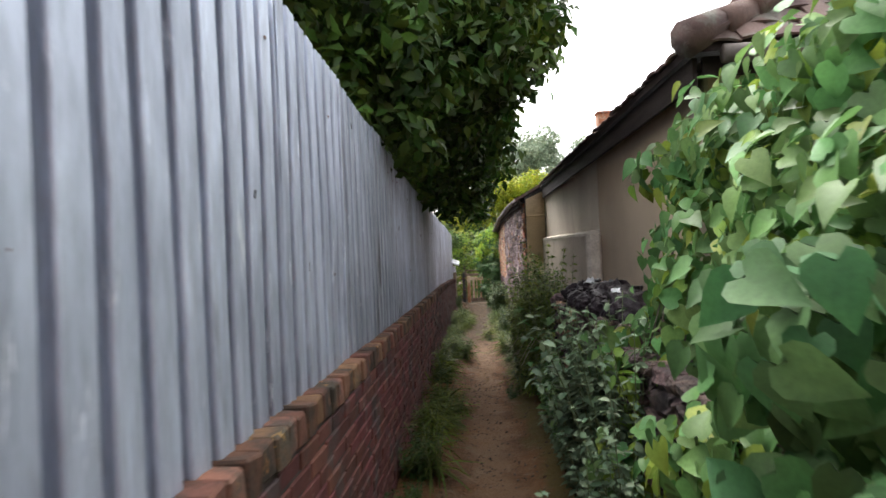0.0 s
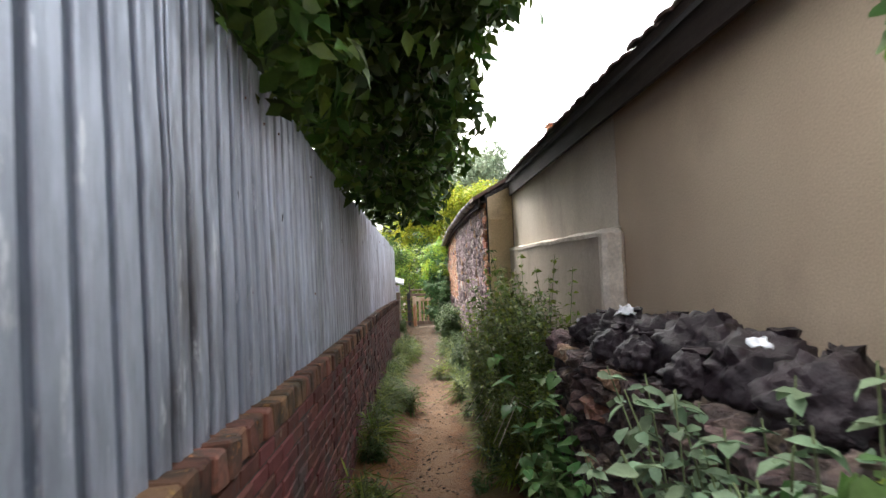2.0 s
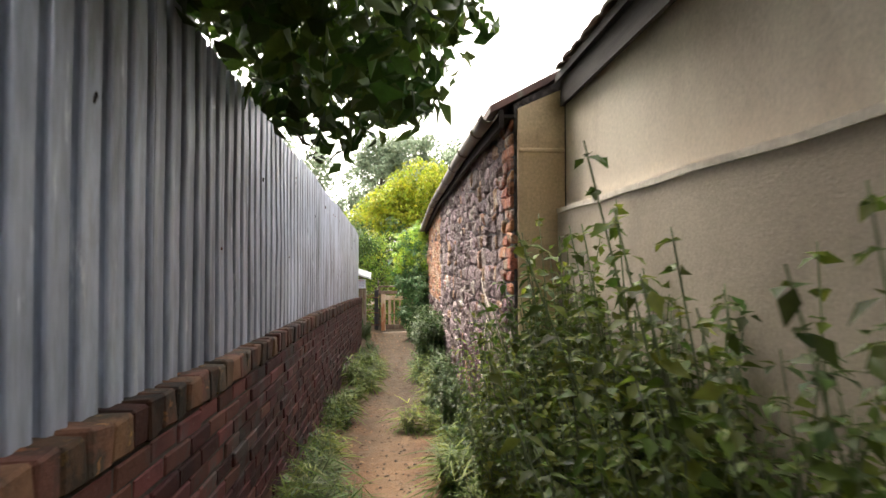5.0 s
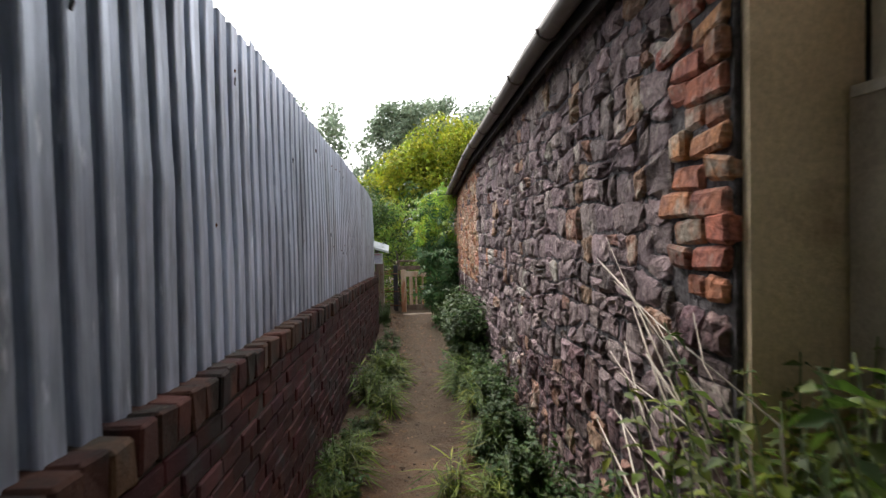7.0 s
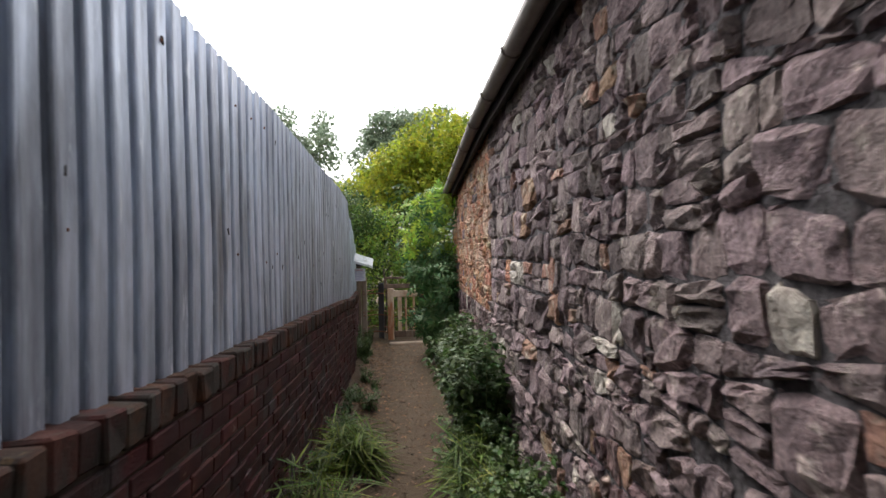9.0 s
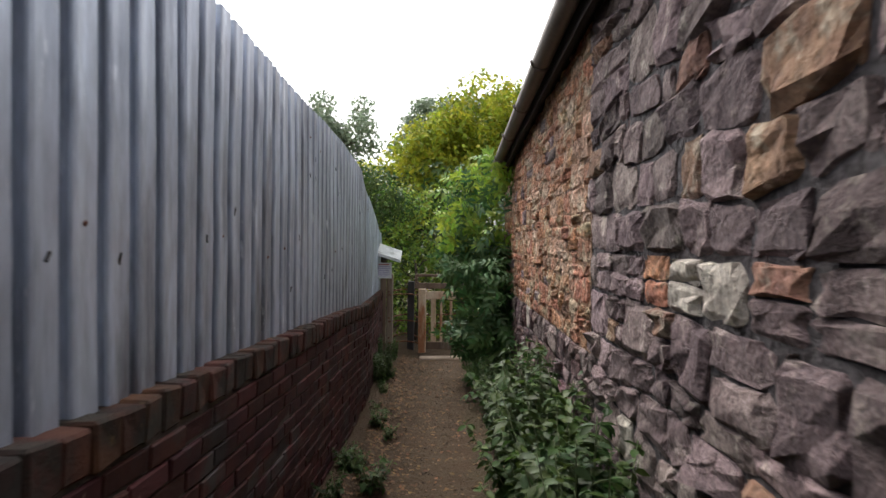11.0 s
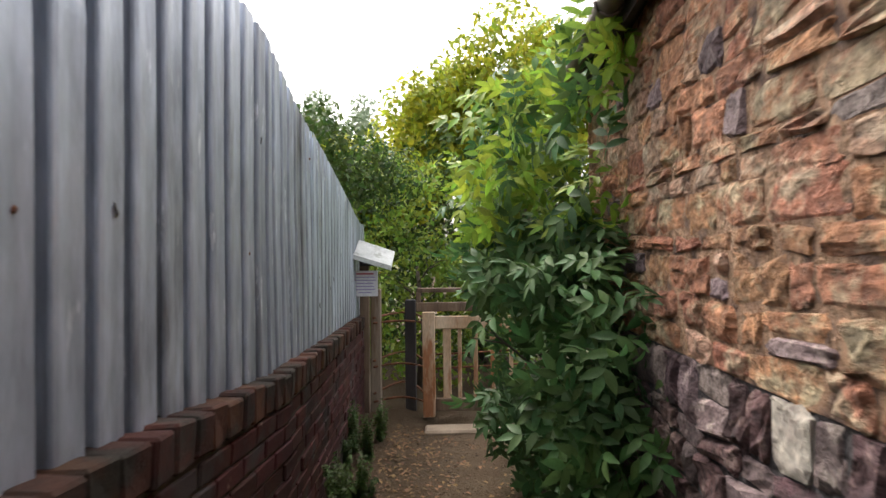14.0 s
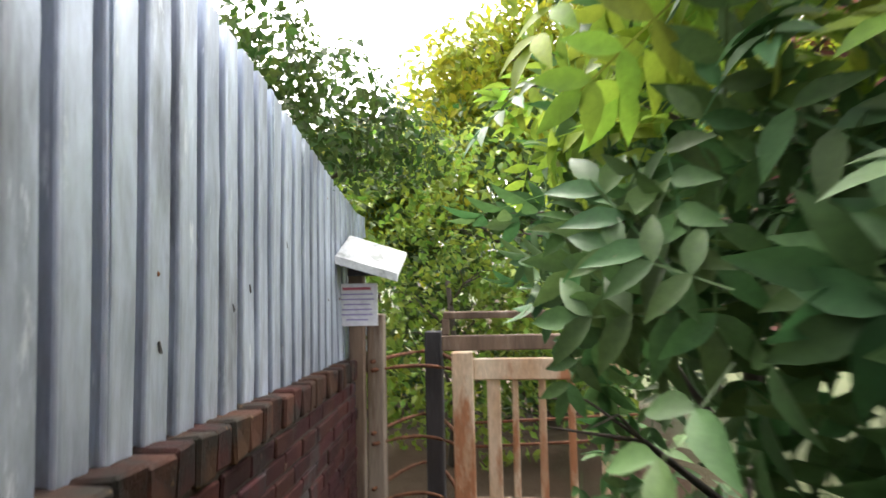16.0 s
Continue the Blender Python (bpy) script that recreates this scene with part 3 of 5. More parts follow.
def build_fence():
    fence = empty("corrugated_fence", (-0.68, 10, 0.9), "tall weathered grey corrugated metal fence standing on brick wall", "fence")
    pitch, per_sheet = 0.146, 7
    y0 = -3.0
    s = 0
    while y0 < 23.1:
        w = pitch * per_sheet
        lift = rng.normal(0, 0.012)
        lean = rng.normal(0, 0.006)
        # broad ribs with rolled lips over narrow deep troughs; trough is wider in the middle stretch
        # Lips are an added shape that shuts light out so the troughs go dark.
        wide = 0.0 if y0 < 4.6 or y0 > 13.2 else 0.035
        marks = [(0.0, 0.98), (0.05, 1.0), (0.3, 0.97)] + [(f - wide, d) for f, d in ((0.6, 1.0), (0.625, 0.97), (0.63, 0.9), (0.605, 0.8), (0.59, 0.15), (0.61, 0.0))]
        marks += [(0.8, 0.0), (0.96, 0.0), (0.985, 0.15), (0.97, 0.8), (0.943, 0.9), (0.948, 0.97), (0.965, 1.0)]
        across = [(k * pitch + f * pitch, d) for k in range(per_sheet) for f, d in marks] + [(w, 1.0), (w + 0.02, 1.0)]
        cols = len(across)
        rows = 12
        vs, fs = [], []
        for j in range(rows):
            t = j / (rows - 1)
            for i, (du, p) in enumerate(across):
                y = y0 + du
                yc = min(y, 23.35)
                zb, zt = cop(yc) - 0.012, fence_top(yc) + lift + 0.008 * noise.noise((y * 5, 0, 1))
                z = zb + (zt - zb) * t
                dent = 0.009 * noise.noise((y * 1.7, z * 1.2, 2.0)) + 0.012 * max(0.0, noise.noise((y * 5, z * 3, 7.0)) - 0.25) * p
                x = fence_x(yc) - 0.116 + 0.11 * p + dent + lean * t + (0.003 if s % 2 else 0)
                vs.append((x, y + 0.002 * noise.noise((y * 2, z * 2, 9.0)), z))
        for j in range(rows - 1):
            for i in range(cols - 1):
                a = j * cols + i
                fs.append((a, a + 1, a + cols + 1, a + cols))
        ob = mesh_obj("sheet", vs, fs, M_TIN)
        mod = ob.modifiers.new("thickness", "SOLIDIFY")
        mod.thickness = 0.0025
        rel(ob, fence)
        y0 += w
        s += 1
    bolt = brick_mesh("bolt", 0.01, 0.013, 0.014, M_RUST, 0.005, 0.002)
    for y in np.arange(0.5, 23.2, pitch * 2):
        for t in (0.33, 0.86):
            if rng.random() < 0.2:
                yy = -3.0 + pitch * (round((y + 3.0) / pitch) + 0.28)
                ob = new("bolt", bolt)
                ob.matrix_basis = pose(fence_x(yy) - 0.006, yy, cop(yy) + t * (fence_top(yy) - cop(yy)) + rng.normal(0, 0.03))
                rel(ob, fence)
    tear = [brick_mesh("puncture", 0.006, 0.012, 0.03, M_GREYWOOD, 0.0025, 0.004) for _ in range(4)]
    known = [(14.71, 1.15), (14.9, 1.14), (15.79, 1.31), (17.17, 1.62), (17.83, 0.98), (4.8, 1.83), (10.3, 1.57), (15.5, 1.2)]
    for y, z in known + [(rng.uniform(1, 22.5), rng.uniform(0.15, 0.9)) for _ in range(36)]:
        if z < 0.91:
            z = cop(y) + z * (fence_top(y) - cop(y))
        yy = -3.0 + pitch * (round((y + 3.0) / pitch) + rng.uniform(0.1, 0.5))
        ob = new("puncture", tear[int(rng.integers(4))])
        ob.matrix_basis = pose(fence_x(yy) - 0.006, yy, z, rng.uniform(-40, 40))
        rel(ob, fence)
    for z_of in (0.25, 0.8):
        path = [(fence_x(y) - 0.155, y, cop(y) + z_of * (fence_top(y) - cop(y)) + 0.1) for y in np.linspace(-2.8, 23.2, 27)]
        rel(tubes_obj("rail", [(path, 0.03, 0.03, 4)], M_OLDWOOD), fence)
    for y in np.arange(-2, 23.4, 1.9):
        bm = bmesh.new()
        box(bm, fence_x(y) - 0.23, y, (gnd(y) + fence_top(y) - 0.1) / 2, 0.08, 0.08, fence_top(y) - gnd(y) - 0.1, 0.005)
        rel(part("post", bm, M_OLDWOOD), fence)


# ---------- stone coursing ----------
def stone_geo(corners, depth, relief, seed):
    """One rough, chipped stone on four face corners (u, v): vertices (u, v, out) and quads."""
    c = [np.array(p, float) for p in corners]
    mid = sum(c) / 4
    gap = rng.uniform(0.003, 0.011)
    c = [p + (mid - p) * min(0.3, gap * 1.1 / max(0.02, np.linalg.norm(mid - p))) for p in c]
    lean_u, lean_v = rng.normal(0, 0.5 * relief, 2)
    vs, fs = [], []
    for j, t in enumerate((0.0, 0.16, 0.5, 0.84, 1.0)):
        for i, s in enumerate((0.0, 0.14, 0.5, 0.86, 1.0)):
            rim = i in (0, 4) or j in (0, 4)
            ss = s + rng.normal(0, 0.055) * (0.5 if i in (0, 4) else 1)
            tt = t + rng.normal(0, 0.055) * (0.5 if j in (0, 4) else 1)
            if (i in (0, 4)) and (j in (0, 4)):
                ss += (0.5 - s) * rng.uniform(0, 0.25)
                tt += (0.5 - t) * rng.uniform(0, 0.25)
            p = c[0] * (1 - ss) * (1 - tt) + c[1] * ss * (1 - tt) + c[2] * ss * tt + c[3] * (1 - ss) * tt
            out = (0.1 if rim else 1.0) * relief + rng.normal(0, 0.42 * relief) + (s - 0.5) * lean_u + (t - 0.5) * lean_v
            vs.append((p[0], p[1], out))
    for j in range(4):
        for i in range(4):
            a = j * 5 + i
            fs.append((a, a + 1, a + 6, a + 5))
    rim = [0, 1, 2, 3, 4, 9, 14, 19, 24, 23, 22, 21, 20, 15, 10, 5]
    for k in rim:
        vs.append((vs[k][0], vs[k][1], -depth))
    for k in range(16):
        m = (k + 1) % 16
        fs.append((rim[m], rim[k], 25 + k, 25 + m))
    return vs, fs


def course_layout(u0, u1, z0, z1, h_lo, h_hi, w_lo, w_hi, wob, seed):
    """Random rubble courses: quads (corners) that fill a rectangle in (u, z)."""
    lines = [z0]
    while lines[-1] < z1 - h_lo:
        lines.append(lines[-1] + rng.uniform(h_lo, h_hi))
    lines[-1] = z1

    def lz(k, u):
        if k == 0 or k == len(lines) - 1:
            return lines[k]
        return lines[k] + wob * noise.noise((u * 1.6, k * 3.7, seed)) + 0.45 * wob * noise.noise((u * 5.5, k * 9.1, seed))

    quads = []
    for k in range(len(lines) - 1):
        u = u0
        while u < u1 - 0.02:
            w = rng.uniform(w_lo, w_hi)
            if u + w > u1 - w_lo * 0.5:
                w = u1 - u
            ja = rng.normal(0, 0.022)
            quads.append(((u, lz(k, u)), (u + w, lz(k, u + w)), (u + w + (ja if u + w < u1 - 0.01 else 0), lz(k + 1, u + w)), (u, lz(k + 1, u))))
            if lz(k + 1, u) - lz(k, u) > h_hi * 0.82 and rng.random() < 0.35:
                a, b, cc, d = quads.pop()
                m1 = (a[0], (a[1] + d[1]) / 2 + rng.normal(0, 0.01))
                m2 = (b[0], (b[1] + cc[1]) / 2 + rng.normal(0, 0.01))
                quads += [(a, b, m2, m1), (m1, m2, cc, d)]
            u += w
    return quads


def under_roof(quads):
    """Cut the courses off where the roof comes down."""
    out = []
    for q in quads:
        c = [(u, min(z, eave(u) + 0.02)) for u, z in q]
        if c[3][1] - c[0][1] > 0.03 and c[2][1] - c[1][1] > 0.03:
            out.append(tuple(c))
    return out


def build_stones(parent, quads, plane_x, depth, relief, pick, near, seed):
    """Stones on a wall whose face looks along -x; near(u, z) says which are parts of their own."""
    joined = {}
    count = 0
    for q in quads:
        u, z = sum(p[0] for p in q) / 4, sum(p[1] for p in q) / 4
        material = pick(u, z)
        vs, fs = stone_geo(q, depth, relief * rng.uniform(0.4, 1.4), seed)
        world_v = [(plane_x(p[0]) - p[2], p[0], p[1]) for p in vs]
        fs = [f[::-1] for f in fs]
        if near(u, z) and count < 300:
            mesh_obj("stone", world_v, fs, material, parent)
            count += 1
        else:
            v, f = joined.setdefault(material.name, ([], [], material))[:2]
            o = len(v)
            v += world_v
            f += [tuple(i + o for i in x) for x in fs]
    for v, f, material in joined.values():
        ob = mesh_obj("rubble_stonework", v, f, material, parent)
        ob["kind"] = "stuff"


# ---------- stone outbuilding ----------
SX = 0.9


def build_stone_house():
    ys = [10.1 + 0.355 * i for i in range(31)]
    wall = strip_prism("wall_stone", ys, lambda y: [(SX + 0.003, -0.75), (4.5, -0.75), (4.5, eave(y) + 1.93), (SX + 0.003, eave(y) + 0.07)],
                       M_LIME, "rough purple-grey and red sandstone rubble outbuilding wall", "wall")
    strip_prism("wall_sandy_bed", [16.31 + 0.37 * i for i in range(13)], lambda y: [(SX - 0.002, 0.66), (SX + 0.042, 0.66), (SX + 0.042, eave(y) + 0.03), (SX - 0.002, eave(y) + 0.03)],
                M_SANDMORTAR, "eroded sandy mortar between red stones", "wall")
    # cream painted end wall towards the house
    bm = bmesh.new()
    slab(bm, [(0.922, 10.06, -0.72), (1.236, 10.06, -0.72), (1.236, 10.06, 2.5), (0.922, 10.06, 2.36)], (0, 0.038, 0))
    tagged(part("wall_cream_end", bm, M_CREAM), "cream painted end pier of stone outbuilding", "pier", kind="structure")
    bm = bmesh.new()
    box(bm, 1.078, 10.053, 2.08, 0.31, 0.03, 0.03, 0.008)
    tagged(part("trim_pier", bm, M_CREAM), "thin cream moulding on pier", "trim", kind="structure")
    bm = bmesh.new()
    box(bm, SX + 0.03, 10.29, 1.73, 0.044, 0.36, 1.24)
    tagged(part("wall_jamb_bed", bm, M_SANDMORTAR), "sandy mortar between orange jamb bricks", "wall", kind="structure")
    # brick jamb
    meshes = [brick_mesh("quoin_brick", 0.09, 0.21, 0.078, M_QUOIN, 0.013, 0.012) for _ in range(4)]
    half = [brick_mesh("quoin_brick", 0.09, 0.12, 0.078, M_QUOIN, 0.013, 0.012) for _ in range(3)]
    for k in range(14):
        z = 1.16 + 0.085 * k
        y = 10.115
        for i, long in enumerate(((k + 0) % 2, (k + 1) % 2) if k % 3 else (k % 2, k % 2)):
            ln = 0.21 if long else 0.12
            ob = new("quoin_brick", (meshes[k % 4] if long else half[k % 3]))
            ob.parent = wall
            ob.matrix_basis = pose(SX + 0.024 + rng.normal(0, 0.005), y + ln / 2 + rng.normal(0, 0.008), z + rng.normal(0, 0.004), rng.normal(0, 2), 0, rng.normal(0, 2.5))
            y += ln + 0.012
    # masonry: grey-purple rubble, then red sandstone over a grey base
    def pick(u, z):
        r = rng.random()
        if 0.96 < z < 1.17 and 14.8 < u < 15.3:
            return M_PALE
        if 0.96 < z < 1.17 and 15.3 < u < 15.55:
            return M_SAND
        if 14.4 < u < 15.3 and 1.3 < z < 1.62 and r < 0.6:
            return M_WARM
        if u < 12 and r < 0.12:
            return M_WARM
        if r < 0.06:
            return M_WARM
        if u < 13.4 and z < 0.55 + 0.25 * noise.noise((u * 2, z * 2, 3)) and r > 0.22:
            return M_MAROON
        return M_PALE if 0.06 < r < 0.09 else M_STONE

    q1 = course_layout(10.115, 10.46, -0.62, 1.1, 0.07, 0.15, 0.1, 0.2, 0.02, 4)
    build_stones(wall, q1, lambda y: SX, 0.05, 0.015, lambda u, z: M_MAROON if rng.random() < 0.6 else M_STONE, lambda u, z: True, 4)
    q1 = under_roof(course_layout(10.47, 14.1, -0.62, 2.47, 0.06, 0.165, 0.06, 0.25, 0.09, 1))
    build_stones(wall, q1, lambda y: SX, 0.05, 0.015, pick, lambda u, z: u > 12.6 and z > 0.2, 1)
    q1 = course_layout(14.1, 16.3, -0.62, 0.98, 0.085, 0.24, 0.12, 0.36, 0.07, 5)
    build_stones(wall, q1, lambda y: SX, 0.05, 0.019, pick, lambda u, z: z > 0.0, 5)
    q1 = course_layout(14.1, 16.3, 0.985, 1.155, 0.165, 0.169, 0.16, 0.26, 0.012, 6)
    build_stones(wall, q1, lambda y: SX, 0.05, 0.012, pick, lambda u, z: z > 0.0, 6)
    q1 = under_roof(course_layout(14.1, 16.3, 1.16, 2.47, 0.09, 0.24, 0.11, 0.36, 0.07, 7))
    build_stones(wall, q1, lambda y: SX, 0.05, 0.019, pick, lambda u, z: z > 0.0, 7)
    q2 = under_roof(course_layout(16.32, 20.73, 0.66, 2.47, 0.055, 0.145, 0.1, 0.36, 0.045, 2))
    build_stones(wall, q2, lambda y: SX, 0.045, 0.014, lambda u, z: M_STONE if rng.random() < 0.05 else (M_SAND if rng.random() < (0.88 if z < 1.0 else 0.72) else M_BUFF), lambda u, z: u < 18.6, 2)
    q3 = course_layout(16.32, 20.73, -0.72, 0.66, 0.07, 0.18, 0.1, 0.3, 0.06, 3)
    build_stones(wall, q3, lambda y: SX, 0.05, 0.018, lambda u, z: M_MAROON if rng.random() < 0.45 else (M_STONE if rng.random() < 0.92 else M_PALE), lambda u, z: False, 3)
    # roof: slates on a slope, eaves board and half-round gutter
    roof = empty("outbuilding_roof", (2.6, 15.6, 2.6), "dark lean-to roof with timber eaves and brown gutter", "roof")
    ys = [10.08 + 0.36 * i for i in range(31)]

    def sweep(name, section, material, smooth=False):
        vs, fs = [], []
        k = len(section(ys[0]))
        for y in ys:
            vs += [(x, y, z) for x, z in section(y)]
        for i in range(len(ys) - 1):
            for j in range(k):
                m = (j + 1) % k
                fs.append((i * k + m, i * k + j, (i + 1) * k + j, (i + 1) * k + m))
        fs += [tuple(range(k)), tuple((len(ys) - 1) * k + j for j in range(k - 1, -1, -1))]
        return rel(mesh_obj(name, vs, fs, material, smooth=smooth), roof)

    sweep("roof_slope", lambda y: [(0.74, eave(y)), (4.6, eave(y) + 2.05), (4.6, eave(y) + 2.1), (0.74, eave(y) + 0.05)], M_TILE)
    sweep("fascia_board", lambda y: [(0.8, eave(y) - 0.1), (0.83, eave(y) - 0.1), (0.83, eave(y) + 0.02), (0.8, eave(y) + 0.02)], M_EAVE)
    sweep("soffit_board", lambda y: [(0.831, eave(y) - 0.03), (0.9, eave(y) - 0.03), (0.9, eave(y) - 0.01), (0.831, eave(y) - 0.01)], M_EAVE)

    def trough(y):
        out = []
        for r, a0, a1 in ((0.055, 180, 360), (0.049, 360, 180)):
            for k in range(8):
                a = radians(a0 + (a1 - a0) * k / 7)
                out.append((0.735 + r * math.cos(a), eave(y) - 0.012 + r * math.sin(a) + 0.006 * math.sin(y * 1.3)))
        return out

    sweep("gutter", trough, M_GUTTER, True)
    for y in np.arange(10.6, 20.9, 0.9):
        z = eave(y) - 0.012
        path = [(0.735 + 0.062 * math.cos(a), y, z + 0.062 * math.sin(a)) for a in np.linspace(math.pi, 2 * math.pi, 8)]
        rel(tubes_obj("gutter_bracket", [(path, 0.009, 0.009, 4)], M_GUTTER), roof)


# ---------- rendered house ----------
HX = 1.35


def build_house():
    bm = bmesh.new()
    box(bm, (HX + 6) / 2, (3.4 + 10.05) / 2, 1.0, 6 - HX, 10.05 - 3.4, 3.2, 0.01)
    tagged(part("wall_render", bm, M_RENDER), "smooth buff rendered house wall with faint stains", "wall", kind="structure")
    bm = bmesh.new()
    slab(bm, [(1.344, 6.36, 1.5), (1.24, 10.045, 1.5), (1.42, 10.045, 1.5), (1.42, 6.36, 1.5)], (0, 0, 1.0))
    tagged(part("wall_pale_render", bm, M_RENDERPALE), "pale weathered render above the thicker lower wall", "wall", kind="structure")
    # thicker lower wall with pale sloped edge
    bm = bmesh.new()
    slab(bm, [(1.21, 6.31, -0.58), (1.18, 10.045, -0.58), (1.4, 10.045, -0.58), (1.4, 6.31, -0.58)], (0, 0, 2.26))
    tagged(part("wall_plinth", bm, M_PLINTH), "stained thicker lower wall with rounded end", "plinth", kind="structure")
    vs, fs = [], []
    n = 40
    for i in range(n + 1):
        y = 6.33 + 3.7 * i / n
        z = 1.685 + 0.012 * noise.noise((y * 2, 0, 0))
        h = 0.018 + 0.01 * noise.noise((y * 5, 1, 0))
        f = 1.21 - 0.03 * i / n
        for x, zz in ((f - 0.009, z - 0.022), (f - 0.009, z + h * 0.4), (f + 0.15, z + 0.03 + h), (f + 0.15, z - 0.022)):
            vs.append((x, y, zz))
    for i in range(n):
        for k in range(4):
            j = (k + 1) % 4
            fs.append((i * 4 + k, i * 4 + j, i * 4 + 4 + j, i * 4 + 4 + k))
    fs += [(3, 2, 1, 0), (4 * n, 4 * n + 1, 4 * n + 2, 4 * n + 3)]
    tagged(mesh_obj("trim_plinth", vs, fs, M_EDGE), "pale chipped mortar edge on top of plinth", "trim", kind="structure")
    bm = bmesh.new()
    box(bm, 1.27, 6.3, 0.57, 0.15, 0.13, 2.28, 0.03)
    tagged(part("trim_plinth_end", bm, M_EDGE), "pale rounded end of the thicker wall", "trim", kind="structure")
    bm = bmesh.new()
    box(bm, HX - 0.006, 3.5, 1.0, 0.035, 0.2, 3.2, 0.008)
    tagged(part("trim_corner", bm, M_PLINTH), "pale render strip at the house corner", "trim", kind="structure")
    # roof
    roof = empty("house_roof", (3, 7, 2.6), "old clay tile roof with dark timber eaves", "roof")
    bm = bmesh.new()
    slab(bm, [(1.16, 3.1, 2.55), (1.17, 10.05, 2.53), (5.6, 10.05, 5.0), (5.6, 5.6, 5.0)], (0, 0, 0.05))
    rel(part("roof_slope", bm, M_EAVE), roof)
    bm = bmesh.new()
    slab(bm, [(1.16, 3.1, 2.55), (5.6, 5.6, 5.0), (5.6, 3.1, 2.55)], (0, 0, 0.05))
    rel(part("hip_slope", bm, M_EAVE), roof)
    bm = bmesh.new()
    slab(bm, [(1.2, 3.2, 2.4), (1.2, 10.03, 2.37), (1.2, 10.03, 2.53), (1.2, 3.2, 2.55)], (0.025, 0, 0))
    slab(bm, [(1.225, 3.4, 2.505), (1.225, 10.0, 2.49), (1.345, 10.0, 2.49), (1.345, 3.4, 2.505)], (0, 0, 0.03))
    rel(part("eaves_board", bm, M_EAVE), roof)
    bm = bmesh.new()
    box(bm, 3.4, 3.2, 2.5, 4.3, 0.03, 0.1)
    rel(part("eaves_board", bm, M_EAVE), roof)
    rel(tubes_obj("gutter", [([(1.3, 3.05, 2.52), (3, 3.05, 2.51), (5.5, 3.05, 2.5)], 0.05, 0.05, 8)], M_GUTTER), roof)
    vs, fs = tile_geo(0.17, 0.24)
    me = bpy.data.meshes.new("roof_tile")
    me.from_pydata(vs, [], fs)
    me.materials.append(M_TILE)
    sl = math.degrees(math.atan2(2.45, 4.44))
    for row in range(7):
        up = row * 0.17
        x, z = 1.13 + up * math.cos(radians(sl)), 2.6 + up * math.sin(radians(sl))
        y = 3.16 + up * 0.56 + (0.085 if row % 2 else 0)
        while y < 10.0:
            ob = new("roof_tile", me)
            ob.matrix_basis = pose(x + 0.0015 * (y - 3) + rng.normal(0, 0.006), y + rng.normal(0, 0.004), z + rng.normal(0, 0.004), rng.normal(0, 1.5), -sl + 4 + rng.normal(0, 2), rng.normal(0, 2))
            rel(ob, roof)
            y += 0.172
    hip_tiles(roof)
    hip = math.degrees(math.atan2(2.45, 2.5))
    for row in range(4):
        up = row * 0.17
        y, z = 3.07 + up * math.cos(radians(hip)), 2.6 + up * math.sin(radians(hip))
        x = 1.32 + up * 1.5
        while x < 3.2:
            ob = new("roof_tile", me)
            ob.matrix_basis = pose(x, y, z + rng.normal(0, 0.004), hip - 4 + rng.normal(0, 2), rng.normal(0, 1.5), 0) @ pose(0, 0, 0, 0, 0, 90)
            rel(ob, roof)
            x += 0.172


def hip_tiles(roof):
    """A bumpy row of half-round tiles bedded along the hip."""
    a, b = Vector((1.13, 3.08, 2.6)), Vector((5.6, 5.6, 5.05))
    d = (b - a).normalized()
    for i in range(9):
        p = a + d * 0.26 * i + Vector((0, 0, 0.012 * (-1) ** i))
        ob = tubes_obj("hip_tile", [([p, p + d * 0.16, p + d * 0.3], 0.1, 0.078, 9)], M_TILE)
        rel(ob, roof)


def tile_geo(w, l):
    """A slightly cambered plain clay tile, its length along +x."""
    vs, fs = [], []
    for i in range(2):
        for j in range(4):
            y = -w / 2 + w * j / 3
            z = 0.012 * (1 - (2 * j / 3 - 1) ** 2)
            vs += [(l * i, y, z), (l * i, y, z - 0.014)]
    for j in range(3):
        a, b = 2 * j, 2 * (j + 1)
        fs += [(a, b, b + 8, a + 8), (a + 1, a + 9, b + 9, b + 1), (a, a + 1, b + 1, b), (a + 8, b + 8, b + 9, a + 9)]
    fs += [(0, 8, 9, 1), (6, 7, 15, 14)]
    return vs, fs


